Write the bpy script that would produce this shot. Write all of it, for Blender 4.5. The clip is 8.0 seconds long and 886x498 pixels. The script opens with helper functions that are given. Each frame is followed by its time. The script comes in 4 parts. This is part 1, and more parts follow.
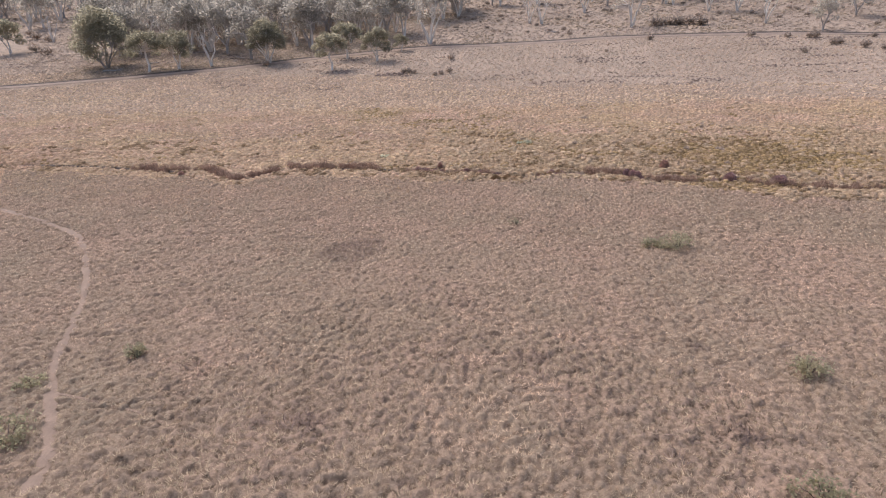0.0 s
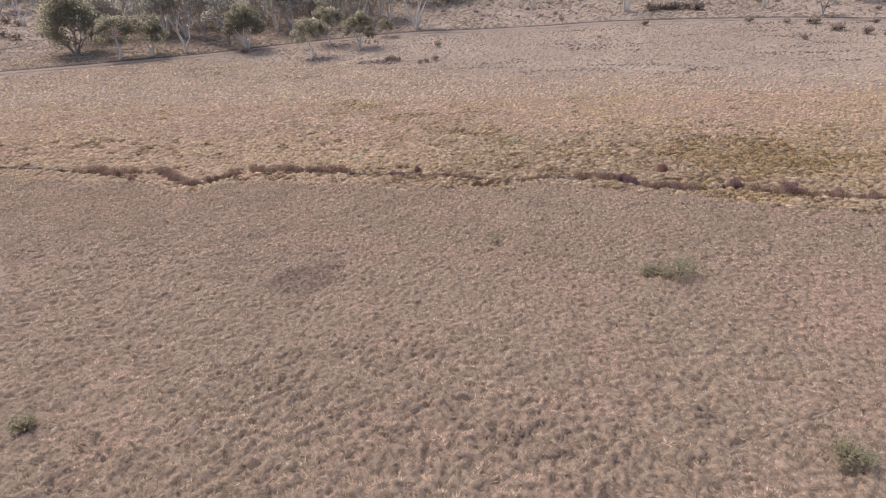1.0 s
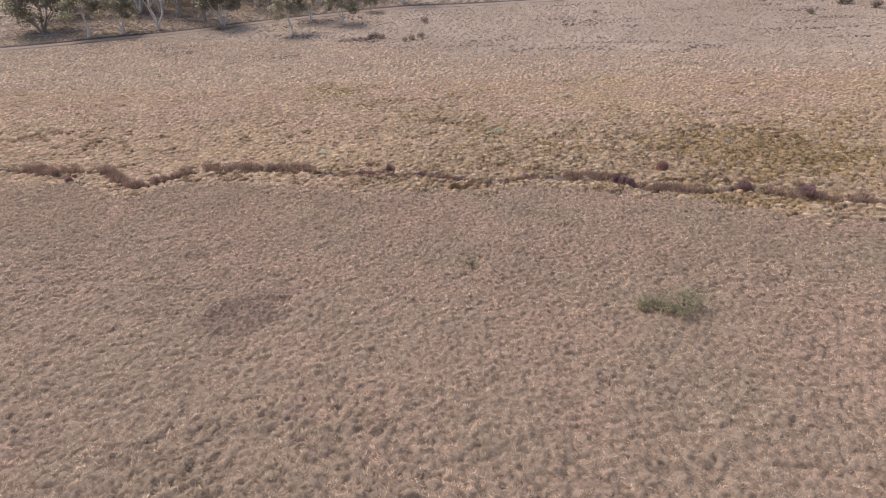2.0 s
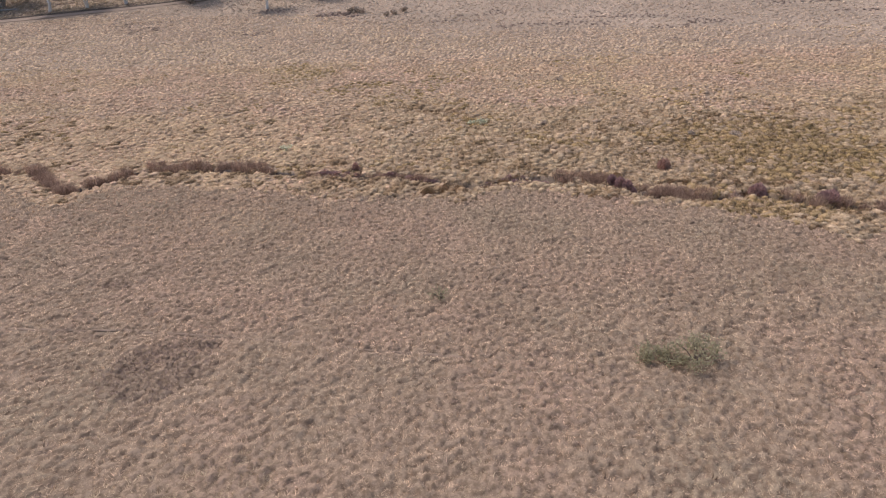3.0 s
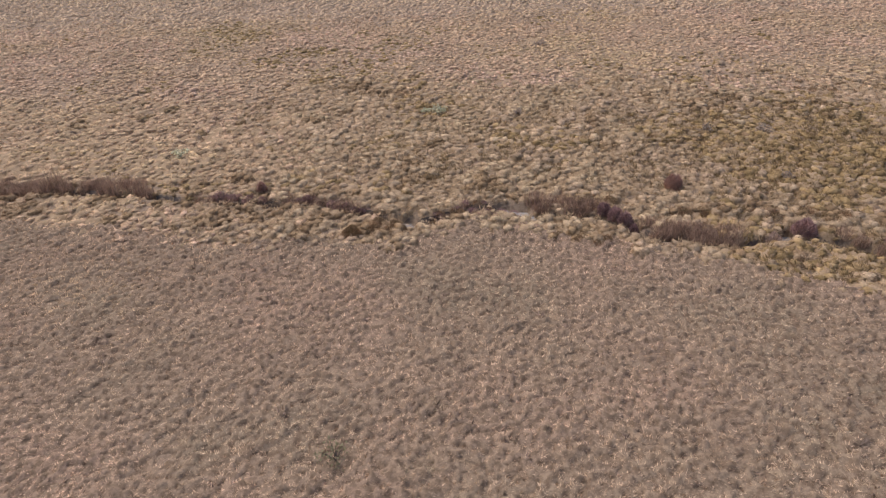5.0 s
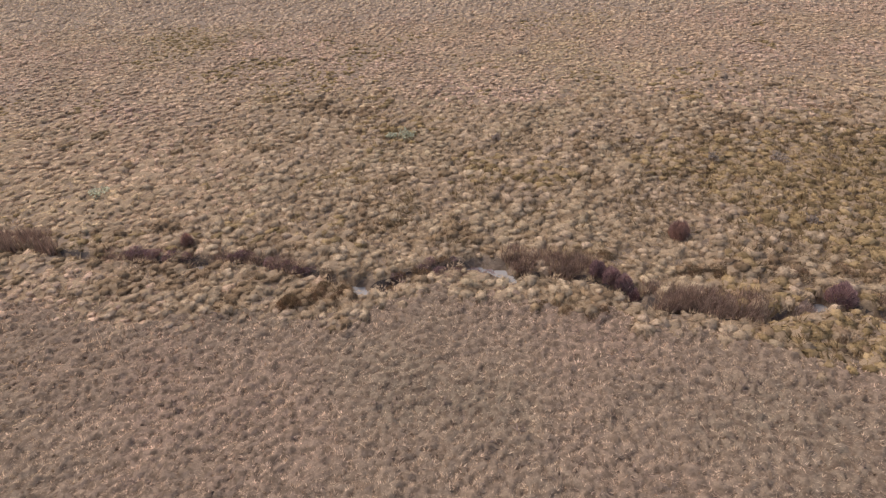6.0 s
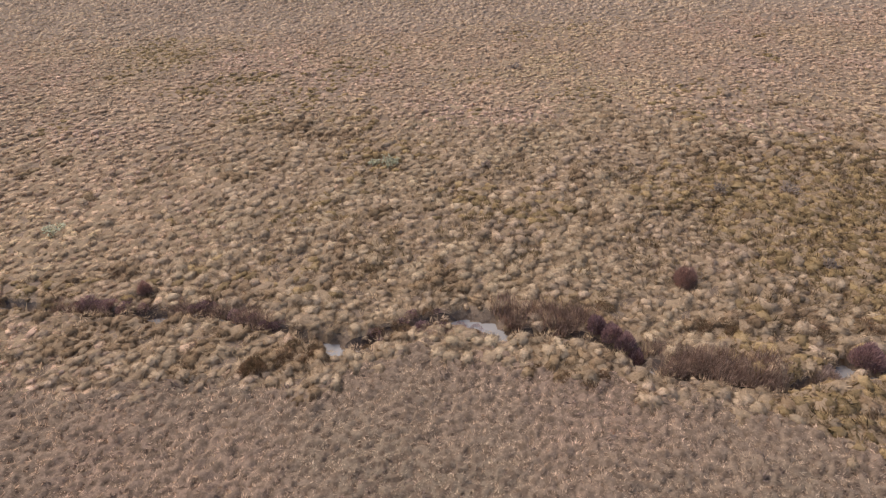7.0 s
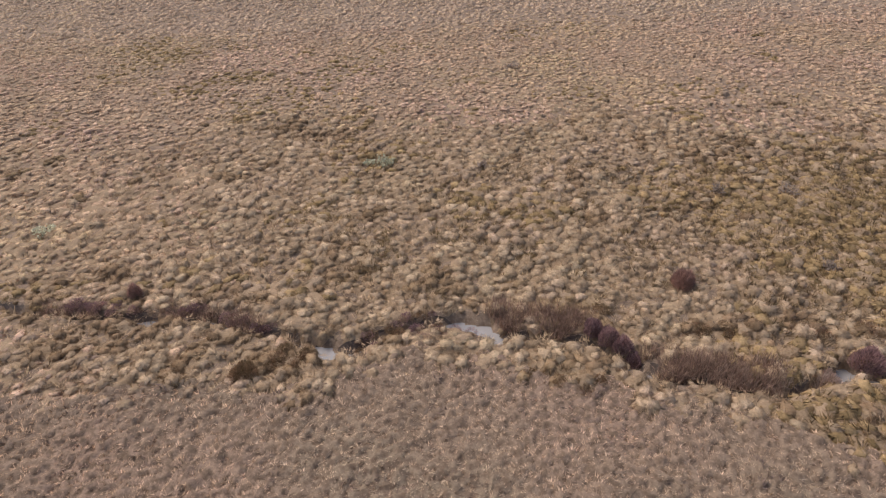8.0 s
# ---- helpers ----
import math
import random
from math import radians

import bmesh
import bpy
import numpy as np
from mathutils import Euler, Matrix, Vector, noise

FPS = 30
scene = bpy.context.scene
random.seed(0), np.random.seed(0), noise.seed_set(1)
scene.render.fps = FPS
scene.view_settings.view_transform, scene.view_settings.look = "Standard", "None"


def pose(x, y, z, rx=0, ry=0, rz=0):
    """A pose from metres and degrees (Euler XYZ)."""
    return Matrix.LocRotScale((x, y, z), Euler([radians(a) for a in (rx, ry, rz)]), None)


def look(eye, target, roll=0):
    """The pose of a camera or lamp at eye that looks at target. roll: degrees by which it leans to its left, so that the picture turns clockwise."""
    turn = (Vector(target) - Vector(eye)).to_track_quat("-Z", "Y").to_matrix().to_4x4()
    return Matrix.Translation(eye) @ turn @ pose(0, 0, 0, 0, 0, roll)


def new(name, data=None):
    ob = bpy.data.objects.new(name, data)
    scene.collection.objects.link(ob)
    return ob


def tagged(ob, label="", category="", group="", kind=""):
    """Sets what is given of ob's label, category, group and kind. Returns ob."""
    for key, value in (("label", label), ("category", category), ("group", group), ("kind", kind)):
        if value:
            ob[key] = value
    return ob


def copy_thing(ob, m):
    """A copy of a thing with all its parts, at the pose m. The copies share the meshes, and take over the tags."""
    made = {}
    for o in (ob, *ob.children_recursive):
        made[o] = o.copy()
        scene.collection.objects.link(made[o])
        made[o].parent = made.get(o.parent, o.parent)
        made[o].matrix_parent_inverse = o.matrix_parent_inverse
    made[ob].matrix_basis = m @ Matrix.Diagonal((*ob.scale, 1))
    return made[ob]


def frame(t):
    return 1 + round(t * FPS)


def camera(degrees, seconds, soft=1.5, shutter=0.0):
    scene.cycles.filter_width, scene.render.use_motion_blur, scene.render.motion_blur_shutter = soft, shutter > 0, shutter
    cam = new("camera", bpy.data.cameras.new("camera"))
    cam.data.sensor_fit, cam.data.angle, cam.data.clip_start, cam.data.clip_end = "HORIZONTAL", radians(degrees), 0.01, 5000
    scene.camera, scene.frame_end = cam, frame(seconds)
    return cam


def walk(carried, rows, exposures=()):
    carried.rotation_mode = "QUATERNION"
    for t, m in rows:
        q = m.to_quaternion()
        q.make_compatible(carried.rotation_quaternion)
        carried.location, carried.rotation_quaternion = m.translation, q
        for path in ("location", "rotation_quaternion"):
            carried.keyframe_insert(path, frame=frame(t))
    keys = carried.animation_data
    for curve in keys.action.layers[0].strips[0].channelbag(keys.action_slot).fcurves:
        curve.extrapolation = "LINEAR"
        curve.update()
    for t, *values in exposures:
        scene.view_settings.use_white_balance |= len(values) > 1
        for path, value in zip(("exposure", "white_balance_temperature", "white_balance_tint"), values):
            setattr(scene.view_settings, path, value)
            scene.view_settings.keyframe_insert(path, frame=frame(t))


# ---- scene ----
cam = camera(73.0, 8.0, 1.1)
PATH = [
    (0, (-0.4, -6.614, 14.747), (-0.537, -4.757, 14.016), -1.8),
    (0.5, (0.115, -3.696, 14.835), (-0.011, -1.845, 14.088), -1.8),
    (1, (0.669, -0.751, 15.101), (0.556, 1.088, 14.322), -1.7),
    (1.5, (1.47, 2.411, 15.349), (1.361, 4.231, 14.526), -1.9),
    (1.7, (1.728, 3.65, 15.361), (1.622, 5.464, 14.525), -1.9),
    (2.8, (2.89, 10.154, 15.233), (2.809, 11.933, 14.322), -2.0),
    (3, (3.169, 11.471, 15.298), (3.092, 13.24, 14.367), -2.0),
    (3.5, (3.844, 14.576, 15.309), (3.774, 16.319, 14.33), -2.0),
    (4, (4.518, 17.714, 15.322), (4.455, 19.429, 14.296), -2.2),
    (4.5, (5.137, 20.85, 15.375), (5.081, 22.538, 14.303), -2.3),
    (4.7, (5.354, 21.893, 15.319), (5.3, 23.573, 14.236), -2.3),
    (5.8, (6.742, 28.755, 14.707), (6.724, 30.422, 13.602), -2.4),
    (6, (6.891, 29.741, 14.719), (6.88, 31.406, 13.612), -2.3),
    (6.5, (7.164, 31.706, 14.926), (7.165, 33.368, 13.815), -2.2),
    (7, (7.429, 32.845, 15.046), (7.434, 34.509, 13.936), -2.2),
    (7.5, (7.559, 33.164, 14.997), (7.57, 34.827, 13.887), -2.1),
    (8, (7.569, 33.181, 14.929), (7.58, 34.844, 13.817), -2.1),
]
EXPOSURE = [(0.0, 0.77, 5940, 10.5), (3.0, 0.61, 6080, 9.0), (6.0, 0.37, 6260, 8.8), (8.0, 0.32, 6280, 9.6)]
walk(cam, [(t, look(eye, target, roll)) for t, eye, target, roll in PATH], EXPOSURE)

# ---- world, sun, sky ----
world = bpy.data.worlds.new("world")
scene.world = world
world.use_nodes = True
wn, wl = world.node_tree.nodes, world.node_tree.links
sky = wn.new("ShaderNodeTexSky")
sky.sky_type = "NISHITA"
sky.sun_disc = False
sky.sun_elevation, sky.sun_rotation = radians(55), radians(-50)
sky.air_density, sky.dust_density = 1.0, 4.0
wl.new(sky.outputs[0], wn["Background"].inputs[0])
wn["Background"].inputs[1].default_value = 0.15
sun = new("sun", bpy.data.lights.new("sun", "SUN"))
sun.data.energy, sun.data.angle, sun.data.color = 1.7, radians(25), (1.0, 0.94, 0.86)
sun.rotation_euler = (Vector((-0.44, 0.36, 0.82))).to_track_quat("Z", "Y").to_euler()

rng = np.random.default_rng(7)


# ---- materials ----
def material(name, rough=0.9, spec=0.2):
    m = bpy.data.materials.new(name)
    m.use_nodes = True
    b = m.node_tree.nodes["Principled BSDF"]
    b.inputs["Roughness"].default_value = rough
    b.inputs["Specular IOR Level"].default_value = spec
    return m, m.node_tree.nodes, m.node_tree.links, b


def noise_tex(nodes, links, scale, detail=3.0, kind="Object", rough=0.55):
    co = nodes.new("ShaderNodeNewGeometry")
    n = nodes.new("ShaderNodeTexNoise")
    n.inputs["Scale"].default_value, n.inputs["Detail"].default_value = scale, detail
    n.inputs["Roughness"].default_value = rough
    links.new(co.outputs["Position"], n.inputs["Vector"])
    return n.outputs["Fac"]


def spread(nodes, links, fac, lo, hi):
    r = nodes.new("ShaderNodeMapRange")
    r.inputs["From Min"].default_value, r.inputs["From Max"].default_value = lo, hi
    links.new(fac, r.inputs["Value"])
    return r.outputs["Result"]


def mix(nodes, links, fac, a, b, mode="MIX"):
    m = nodes.new("ShaderNodeMix")
    m.data_type, m.blend_type = "RGBA", mode
    for slot, v in ((m.inputs[0], fac), (m.inputs[6], a), (m.inputs[7], b)):
        if isinstance(v, (tuple, list)):
            slot.default_value = (*v, 1)
        elif isinstance(v, (int, float)):
            slot.default_value = v
        else:
            links.new(v, slot)
    return m.outputs[2]


def grass_material(name, base, second, third, jitter=0.35, patch=0.07, clump=1.9):
    """Dry blades: broad patches, tussock by tussock, blade by blade."""
    m, n, l, b = material(name, 0.85, 0.15)
    c = mix(n, l, spread(n, l, noise_tex(n, l, patch, 4.0), 0.38, 0.62), base, second)
    c = mix(n, l, spread(n, l, noise_tex(n, l, clump, 2.0), 0.42, 0.62), c, third)
    isl = n.new("ShaderNodeNewGeometry").outputs["Random Per Island"]
    v = spread(n, l, isl, 0.0, 1.0)
    n[-1].inputs["To Min"].default_value, n[-1].inputs["To Max"].default_value = 1 - 0.85 * jitter, 1 + 0.85 * jitter
    hsv = n.new("ShaderNodeHueSaturation")
    l.new(v, hsv.inputs["Value"])
    l.new(c, hsv.inputs["Color"])
    grain = mix(n, l, spread(n, l, noise_tex(n, l, 12.0, 4.0, rough=0.7), 0.35, 0.65), (0.8, 0.8, 0.8), (1.18, 1.18, 1.18))
    c = mix(n, l, 1.0, hsv.outputs[0], grain, "MULTIPLY")
    l.new(c, b.inputs["Base Color"])
    bump = n.new("ShaderNodeBump")
    bump.inputs["Strength"].default_value, bump.inputs["Distance"].default_value = 0.3, 0.02
    l.new(spread(n, l, noise_tex(n, l, 17.0, 5.0, rough=0.8), 0.36, 0.64), bump.inputs["Height"])
    l.new(bump.outputs[0], b.inputs["Normal"])
    tr = n.new("ShaderNodeBsdfTranslucent")
    l.new(c, tr.inputs["Color"])
    ms = n.new("ShaderNodeMixShader")
    ms.inputs[0].default_value = 0.32
    l.new(b.outputs[0], ms.inputs[1])
    l.new(tr.outputs[0], ms.inputs[2])
    l.new(ms.outputs[0], n["Material Output"].inputs["Surface"])
    return m


def ground_material():
    m, n, l, b = material("dry_thatch", 0.95, 0.1)
    c = mix(n, l, spread(n, l, noise_tex(n, l, 0.06, 4.0), 0.35, 0.65), (0.235, 0.165, 0.115), (0.205, 0.142, 0.098))
    c = mix(n, l, spread(n, l, noise_tex(n, l, 0.35, 4.0), 0.5, 0.75), c, (0.26, 0.18, 0.13))
    c = mix(n, l, spread(n, l, noise_tex(n, l, 3.2, 6.0, rough=0.75), 0.45, 0.62), c, (0.165, 0.115, 0.08))
    c = mix(n, l, spread(n, l, noise_tex(n, l, 16.0, 5.0, rough=0.75), 0.5, 0.68), c, (0.33, 0.245, 0.18))
    pasture = mix(n, l, spread(n, l, noise_tex(n, l, 0.05, 5.0), 0.38, 0.62), (0.30, 0.218, 0.16), (0.245, 0.177, 0.128))
    pasture = mix(n, l, spread(n, l, noise_tex(n, l, 0.35, 6.0, rough=0.7), 0.5, 0.68), pasture, (0.18, 0.135, 0.10))
    sep = n.new("ShaderNodeSeparateXYZ")
    l.new(n.new("ShaderNodeNewGeometry").outputs["Position"], sep.inputs[0])
    bend = n.new("ShaderNodeMath")
    bend.operation = "MULTIPLY_ADD"
    bend.inputs[1].default_value = 0.28
    l.new(sep.outputs["X"], bend.inputs[0])
    l.new(sep.outputs["Y"], bend.inputs[2])
    wob = n.new("ShaderNodeMath")
    wob.operation = "MULTIPLY_ADD"
    wob.inputs[1].default_value = 30.0
    l.new(noise_tex(n, l, 0.08, 5.0), wob.inputs[0])
    l.new(bend.outputs[0], wob.inputs[2])
    c = mix(n, l, spread(n, l, wob.outputs[0], 126, 146), c, pasture)
    l.new(c, b.inputs["Base Color"])
    bump = n.new("ShaderNodeBump")
    bump.inputs["Strength"].default_value, bump.inputs["Distance"].default_value = 1.0, 0.12
    l.new(noise_tex(n, l, 3.0, 6.0, rough=0.7), bump.inputs["Height"])
    l.new(bump.outputs[0], b.inputs["Normal"])
    return m


def soil_material(name, a, c2, scale=2.0, rough=0.95):
    m, n, l, b = material(name, rough, 0.15)
    c = mix(n, l, spread(n, l, noise_tex(n, l, scale, 5.0, rough=0.65), 0.35, 0.65), a, c2)
    c = mix(n, l, spread(n, l, noise_tex(n, l, scale * 9, 3.0), 0.5, 0.8), c, tuple(x * 0.75 for x in a))
    l.new(c, b.inputs["Base Color"])
    bump = n.new("ShaderNodeBump")
    bump.inputs["Strength"].default_value, bump.inputs["Distance"].default_value = 0.8, 0.05
    l.new(noise_tex(n, l, scale * 6, 5.0), bump.inputs["Height"])
    l.new(bump.outputs[0], b.inputs["Normal"])
    return m


def leaf_material(name, a, c2, patch=0.5):
    m, n, l, b = material(name, 0.8, 0.12)
    c = mix(n, l, spread(n, l, noise_tex(n, l, patch, 3.0), 0.35, 0.65), a, c2)
    oi = n.new("ShaderNodeObjectInfo").outputs["Random"]
    isl = n.new("ShaderNodeNewGeometry").outputs["Random Per Island"]
    add = n.new("ShaderNodeMath")
    l.new(oi, add.inputs[0])
    l.new(isl, add.inputs[1])
    v = spread(n, l, add.outputs[0], 0.0, 2.0)
    n[-1].inputs["To Min"].default_value, n[-1].inputs["To Max"].default_value = 0.75, 1.25
    hsv = n.new("ShaderNodeHueSaturation")
    l.new(v, hsv.inputs["Value"])
    l.new(c, hsv.inputs["Color"])
    l.new(hsv.outputs[0], b.inputs["Base Color"])
    tr = n.new("ShaderNodeBsdfTranslucent")
    l.new(hsv.outputs[0], tr.inputs["Color"])
    ms = n.new("ShaderNodeMixShader")
    ms.inputs[0].default_value = 0.7
    l.new(b.outputs[0], ms.inputs[1])
    l.new(tr.outputs[0], ms.inputs[2])
    l.new(ms.outputs[0], n["Material Output"].inputs["Surface"])
    return m


M_GROUND = ground_material()
M_GOLD = grass_material("gold_tussock", (0.535, 0.394, 0.248), (0.508, 0.358, 0.246), (0.398, 0.277, 0.171), 0.32, 0.2)
M_BASE = grass_material("olive_brown_growth", (0.49, 0.35, 0.208), (0.53, 0.366, 0.24), (0.43, 0.296, 0.183), 0.26, 0.12)
M_THATCH = grass_material("rust_thatch", (0.41, 0.287, 0.178), (0.43, 0.30, 0.193), (0.32, 0.217, 0.132), 0.1, 0.3)
M_LITTER = grass_material("tan_thatch", (0.42, 0.298, 0.18), (0.405, 0.278, 0.195), (0.33, 0.228, 0.148), 0.1, 0.05)
# Paler grass, with some of the plain's distance haze put into its colour.
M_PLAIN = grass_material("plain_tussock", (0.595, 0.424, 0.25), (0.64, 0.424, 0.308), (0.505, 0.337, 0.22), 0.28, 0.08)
M_DISTANT = grass_material("distant_turf", (0.60, 0.432, 0.28), (0.575, 0.405, 0.285), (0.49, 0.345, 0.235), 0.28, 0.05)
M_UNDER = grass_material("wood_floor_growth", (0.37, 0.275, 0.185), (0.41, 0.30, 0.215), (0.31, 0.228, 0.155), 0.2, 0.05)
M_HILL = grass_material("hill_turf", (0.43, 0.322, 0.25), (0.38, 0.285, 0.215), (0.34, 0.25, 0.19), 0.15, 0.06)
M_PASTURE = grass_material("pasture_turf", (0.55, 0.405, 0.295), (0.50, 0.365, 0.265), (0.43, 0.307, 0.225), 0.2, 0.06)
M_OLIVE = grass_material("olive_tussock", (0.378, 0.256, 0.12), (0.415, 0.28, 0.145), (0.29, 0.192, 0.09), 0.36)
M_SEDGE = grass_material("dark_olive_growth", (0.215, 0.145, 0.068), (0.25, 0.162, 0.084), (0.165, 0.109, 0.054), 0.35)
M_SHORT = grass_material("grazed_grass", (0.72, 0.49, 0.355), (0.635, 0.476, 0.332), (0.47, 0.323, 0.223), 0.3, 0.13, 4.0)
# Turf kept far below the blades' tone: gap shade is put into it.
M_MAT = grass_material("shaded_matted_turf", (0.345, 0.233, 0.165), (0.297, 0.217, 0.149), (0.206, 0.14, 0.096), 0.1, 0.13, 4.0)
M_STRAW = grass_material("straw_tussock", (0.51, 0.378, 0.262), (0.46, 0.354, 0.24), (0.345, 0.25, 0.17), 0.28, 0.07, 3.2)
M_RUST = grass_material("rust_tussock", (0.36, 0.245, 0.135), (0.33, 0.212, 0.128), (0.27, 0.175, 0.10), 0.35)
M_DEAD = grass_material("dead_tussock", (0.25, 0.175, 0.14), (0.29, 0.20, 0.155), (0.20, 0.14, 0.112), 0.25)
M_REED = grass_material("brown_reed", (0.35, 0.225, 0.16), (0.40, 0.265, 0.19), (0.26, 0.162, 0.12), 0.5)
M_RED = grass_material("russet_twigs", (0.44, 0.265, 0.205), (0.48, 0.29, 0.225), (0.36, 0.212, 0.168), 0.35)
M_PURPLE = grass_material("purple_twigs", (0.36, 0.22, 0.205), (0.41, 0.25, 0.22), (0.28, 0.17, 0.165), 0.45)
M_GREYTWIG = grass_material("grey_brown_twigs", (0.46, 0.33, 0.26), (0.52, 0.38, 0.30), (0.36, 0.25, 0.195), 0.4)
M_HEATHER = grass_material("rust_heath", (0.30, 0.19, 0.10), (0.34, 0.20, 0.125), (0.22, 0.145, 0.08), 0.45)
M_GREEN = leaf_material("shrub_leaf", (0.315, 0.28, 0.172), (0.40, 0.348, 0.222))
M_PALE = leaf_material("pale_leaf", (0.58, 0.55, 0.40), (0.48, 0.46, 0.33))
M_HEATH = leaf_material("heath_leaf", (0.34, 0.268, 0.212), (0.41, 0.32, 0.258))
# Both leaf colours are paler than gum foliage: distance haze is put into them.
M_GUM = leaf_material("gum_leaf", (0.345, 0.302, 0.247), (0.40, 0.35, 0.29), 0.25)
M_GUMGREEN = leaf_material("green_gum_leaf", (0.30, 0.263, 0.178), (0.36, 0.312, 0.215), 0.25)
M_BARK = soil_material("pale_bark", (0.74, 0.645, 0.55), (0.54, 0.455, 0.385), 1.5, 0.8)
M_GREYBARK = soil_material("grey_bark", (0.44, 0.38, 0.335), (0.29, 0.245, 0.215), 1.5, 0.85)
M_TWIG = soil_material("brown_twig", (0.14, 0.10, 0.08), (0.2, 0.15, 0.12), 4.0)
M_TRACK = soil_material("trodden_earth", (0.245, 0.17, 0.125), (0.205, 0.142, 0.104), 1.2)
M_ROAD = soil_material("gravel_road", (0.275, 0.198, 0.15), (0.23, 0.165, 0.125), 0.5)
# Close to black: the shade on the road's cut bank is in this colour.
M_VERGE = soil_material("shaded_verge", (0.05, 0.036, 0.028), (0.075, 0.053, 0.04), 0.6)
# Wet mud, darkened: the shade of the creek banks is put into it.
M_MUD = soil_material("creek_mud", (0.10, 0.075, 0.06), (0.15, 0.11, 0.085), 1.5, 0.6)

# Murky, and made pale: the bright sky's reflection is put into the colour.
M_WATER, _n, _l, _b = material("creek_water", 0.06, 0.5)
_l.new(mix(_n, _l, noise_tex(_n, _l, 1.5), (0.26, 0.24, 0.23), (0.34, 0.31, 0.30)), _b.inputs["Base Color"])
_bump = _n.new("ShaderNodeBump")
_bump.inputs["Strength"].default_value, _bump.inputs["Distance"].default_value = 0.15, 0.02
_l.new(noise_tex(_n, _l, 6.0), _bump.inputs["Height"])
_l.new(_bump.outputs[0], _b.inputs["Normal"])


# ---- shape of the land ----
def lattice(x, y, size, seed):
    """Smooth value noise from 0 to 1 with cells of that size."""
    gx, gy = np.asarray(x) / size, np.asarray(y) / size
    ix, iy = np.floor(gx), np.floor(gy)
    fx, fy = gx - ix, gy - iy
    fx, fy = fx * fx * (3 - 2 * fx), fy * fy * (3 - 2 * fy)

    def at(a, b):
        v = np.sin(a * 127.1 + b * 311.7 + seed * 74.7) * 43758.5453
        return v - np.floor(v)
    top = at(ix, iy) * (1 - fx) + at(ix + 1, iy) * fx
    low = at(ix, iy + 1) * (1 - fx) + at(ix + 1, iy + 1) * fx
    return top * (1 - fy) + low * fy


CREEK = np.array([
    (-140, 62), (-90, 60), (-60, 57.5), (-48, 56.5), (-42, 55.5), (-37, 54), (-33, 53), (-30, 54), (-27.5, 51.5), (-24.5, 49.3),
    (-22.8, 51.5), (-21, 53.3), (-17, 53.4), (-12, 52.9), (-8.5, 51.9), (-5.5, 51.6), (-3.8, 51.35), (-2.5, 51.55), (-1.2, 51.15),
    (-0.2, 50.65), (0.9, 50.25), (2.2, 49.8), (3.1, 49.35), (3.7, 49.1), (4.3, 49.15), (4.8, 49.5), (6.0, 50.15), (7.1, 50.5), (8.1, 50.5), (8.9, 50.25), (9.35, 50.0), (9.6, 49.65),
    (10.6, 49.5), (12.0, 49.3), (13.0, 49.0), (13.8, 48.1), (14.4, 47.6), (15, 47.2), (16.7, 46.8), (18.7, 46.3), (20, 46.7), (21.1, 47.3), (22.3, 46.6), (25, 45), (30, 44), (42, 42.8), (140, 38)])


def line_distance(x, y, line):
    """Distance to a line and the length along it."""
    best, along, run = np.full(np.shape(x), 1e9), np.zeros(np.shape(x)), 0.0
    for (ax, ay), (bx, by) in zip(line[:-1], line[1:]):
        size = math.hypot(bx - ax, by - ay)
        t = np.clip(((x - ax) * (bx - ax) + (y - ay) * (by - ay)) / size ** 2, 0, 1)
        d = np.hypot(x - ax - t * (bx - ax), y - ay - t * (by - ay))
        along = np.where(d < best, run + t * size, along)
        best = np.minimum(best, d)
        run += size
    return best, along


def creek_y(x):
    return np.interp(x, CREEK[:, 0], CREEK[:, 1])


def creek_width(x, y):
    pools = sum(w * np.exp(-((x - c) / r) ** 2) for c, r, w in ((-3.8, 0.5, 0.22), (3.35, 0.55, 0.28), (8.4, 0.6, 0.28), (9.4, 0.4, 0.38), (14.2, 0.45, 0.16), (21.2, 0.6, 0.26), (23.6, 0.8, 0.3)))
    return 0.02 + 0.09 * lattice(x, y, 2.3, 3) + pools


def land(x, y):
    """The height of the ground without the creek."""
    x, y = np.asarray(x, float), np.asarray(y, float)
    rise = 0.07 * (np.hypot(y - 125, 20) + (y - 125)) - 0.055
    hill = np.minimum(rise, 60 + 0.02 * rise)
    roll = (lattice(x, y, 17, 1) - 0.5) * 0.35 * np.clip(np.abs(y - 50) / 25, 0, 1)
    roll = roll + (lattice(x, y, 60, 2) - 0.5) * np.clip((y - 130) / 60, 0, 4)
    return hill + roll


def ground_height(x, y, fine=True):
    x, y = np.asarray(x, float), np.asarray(y, float)
    z = land(x, y)
    if fine:
        z = z + (lattice(x, y, 0.75, 4) - 0.5) * 0.12 + (lattice(x, y, 0.33, 5) - 0.5) * 0.06
    d, _ = line_distance(x, y, CREEK)
    s = np.clip((creek_width(x, y) + 0.24 - d) / 0.24, 0, 1)
    return z - 0.52 * s * s * (3 - 2 * s)


# ---- mesh helpers ----
def join(pieces):
    vs, fs, start = [], [], 0
    for v, f in pieces:
        vs.append(np.asarray(v, float))
        fs.append(np.asarray(f, int) + start)
        start += len(v)
    return np.concatenate(vs), np.concatenate(fs)


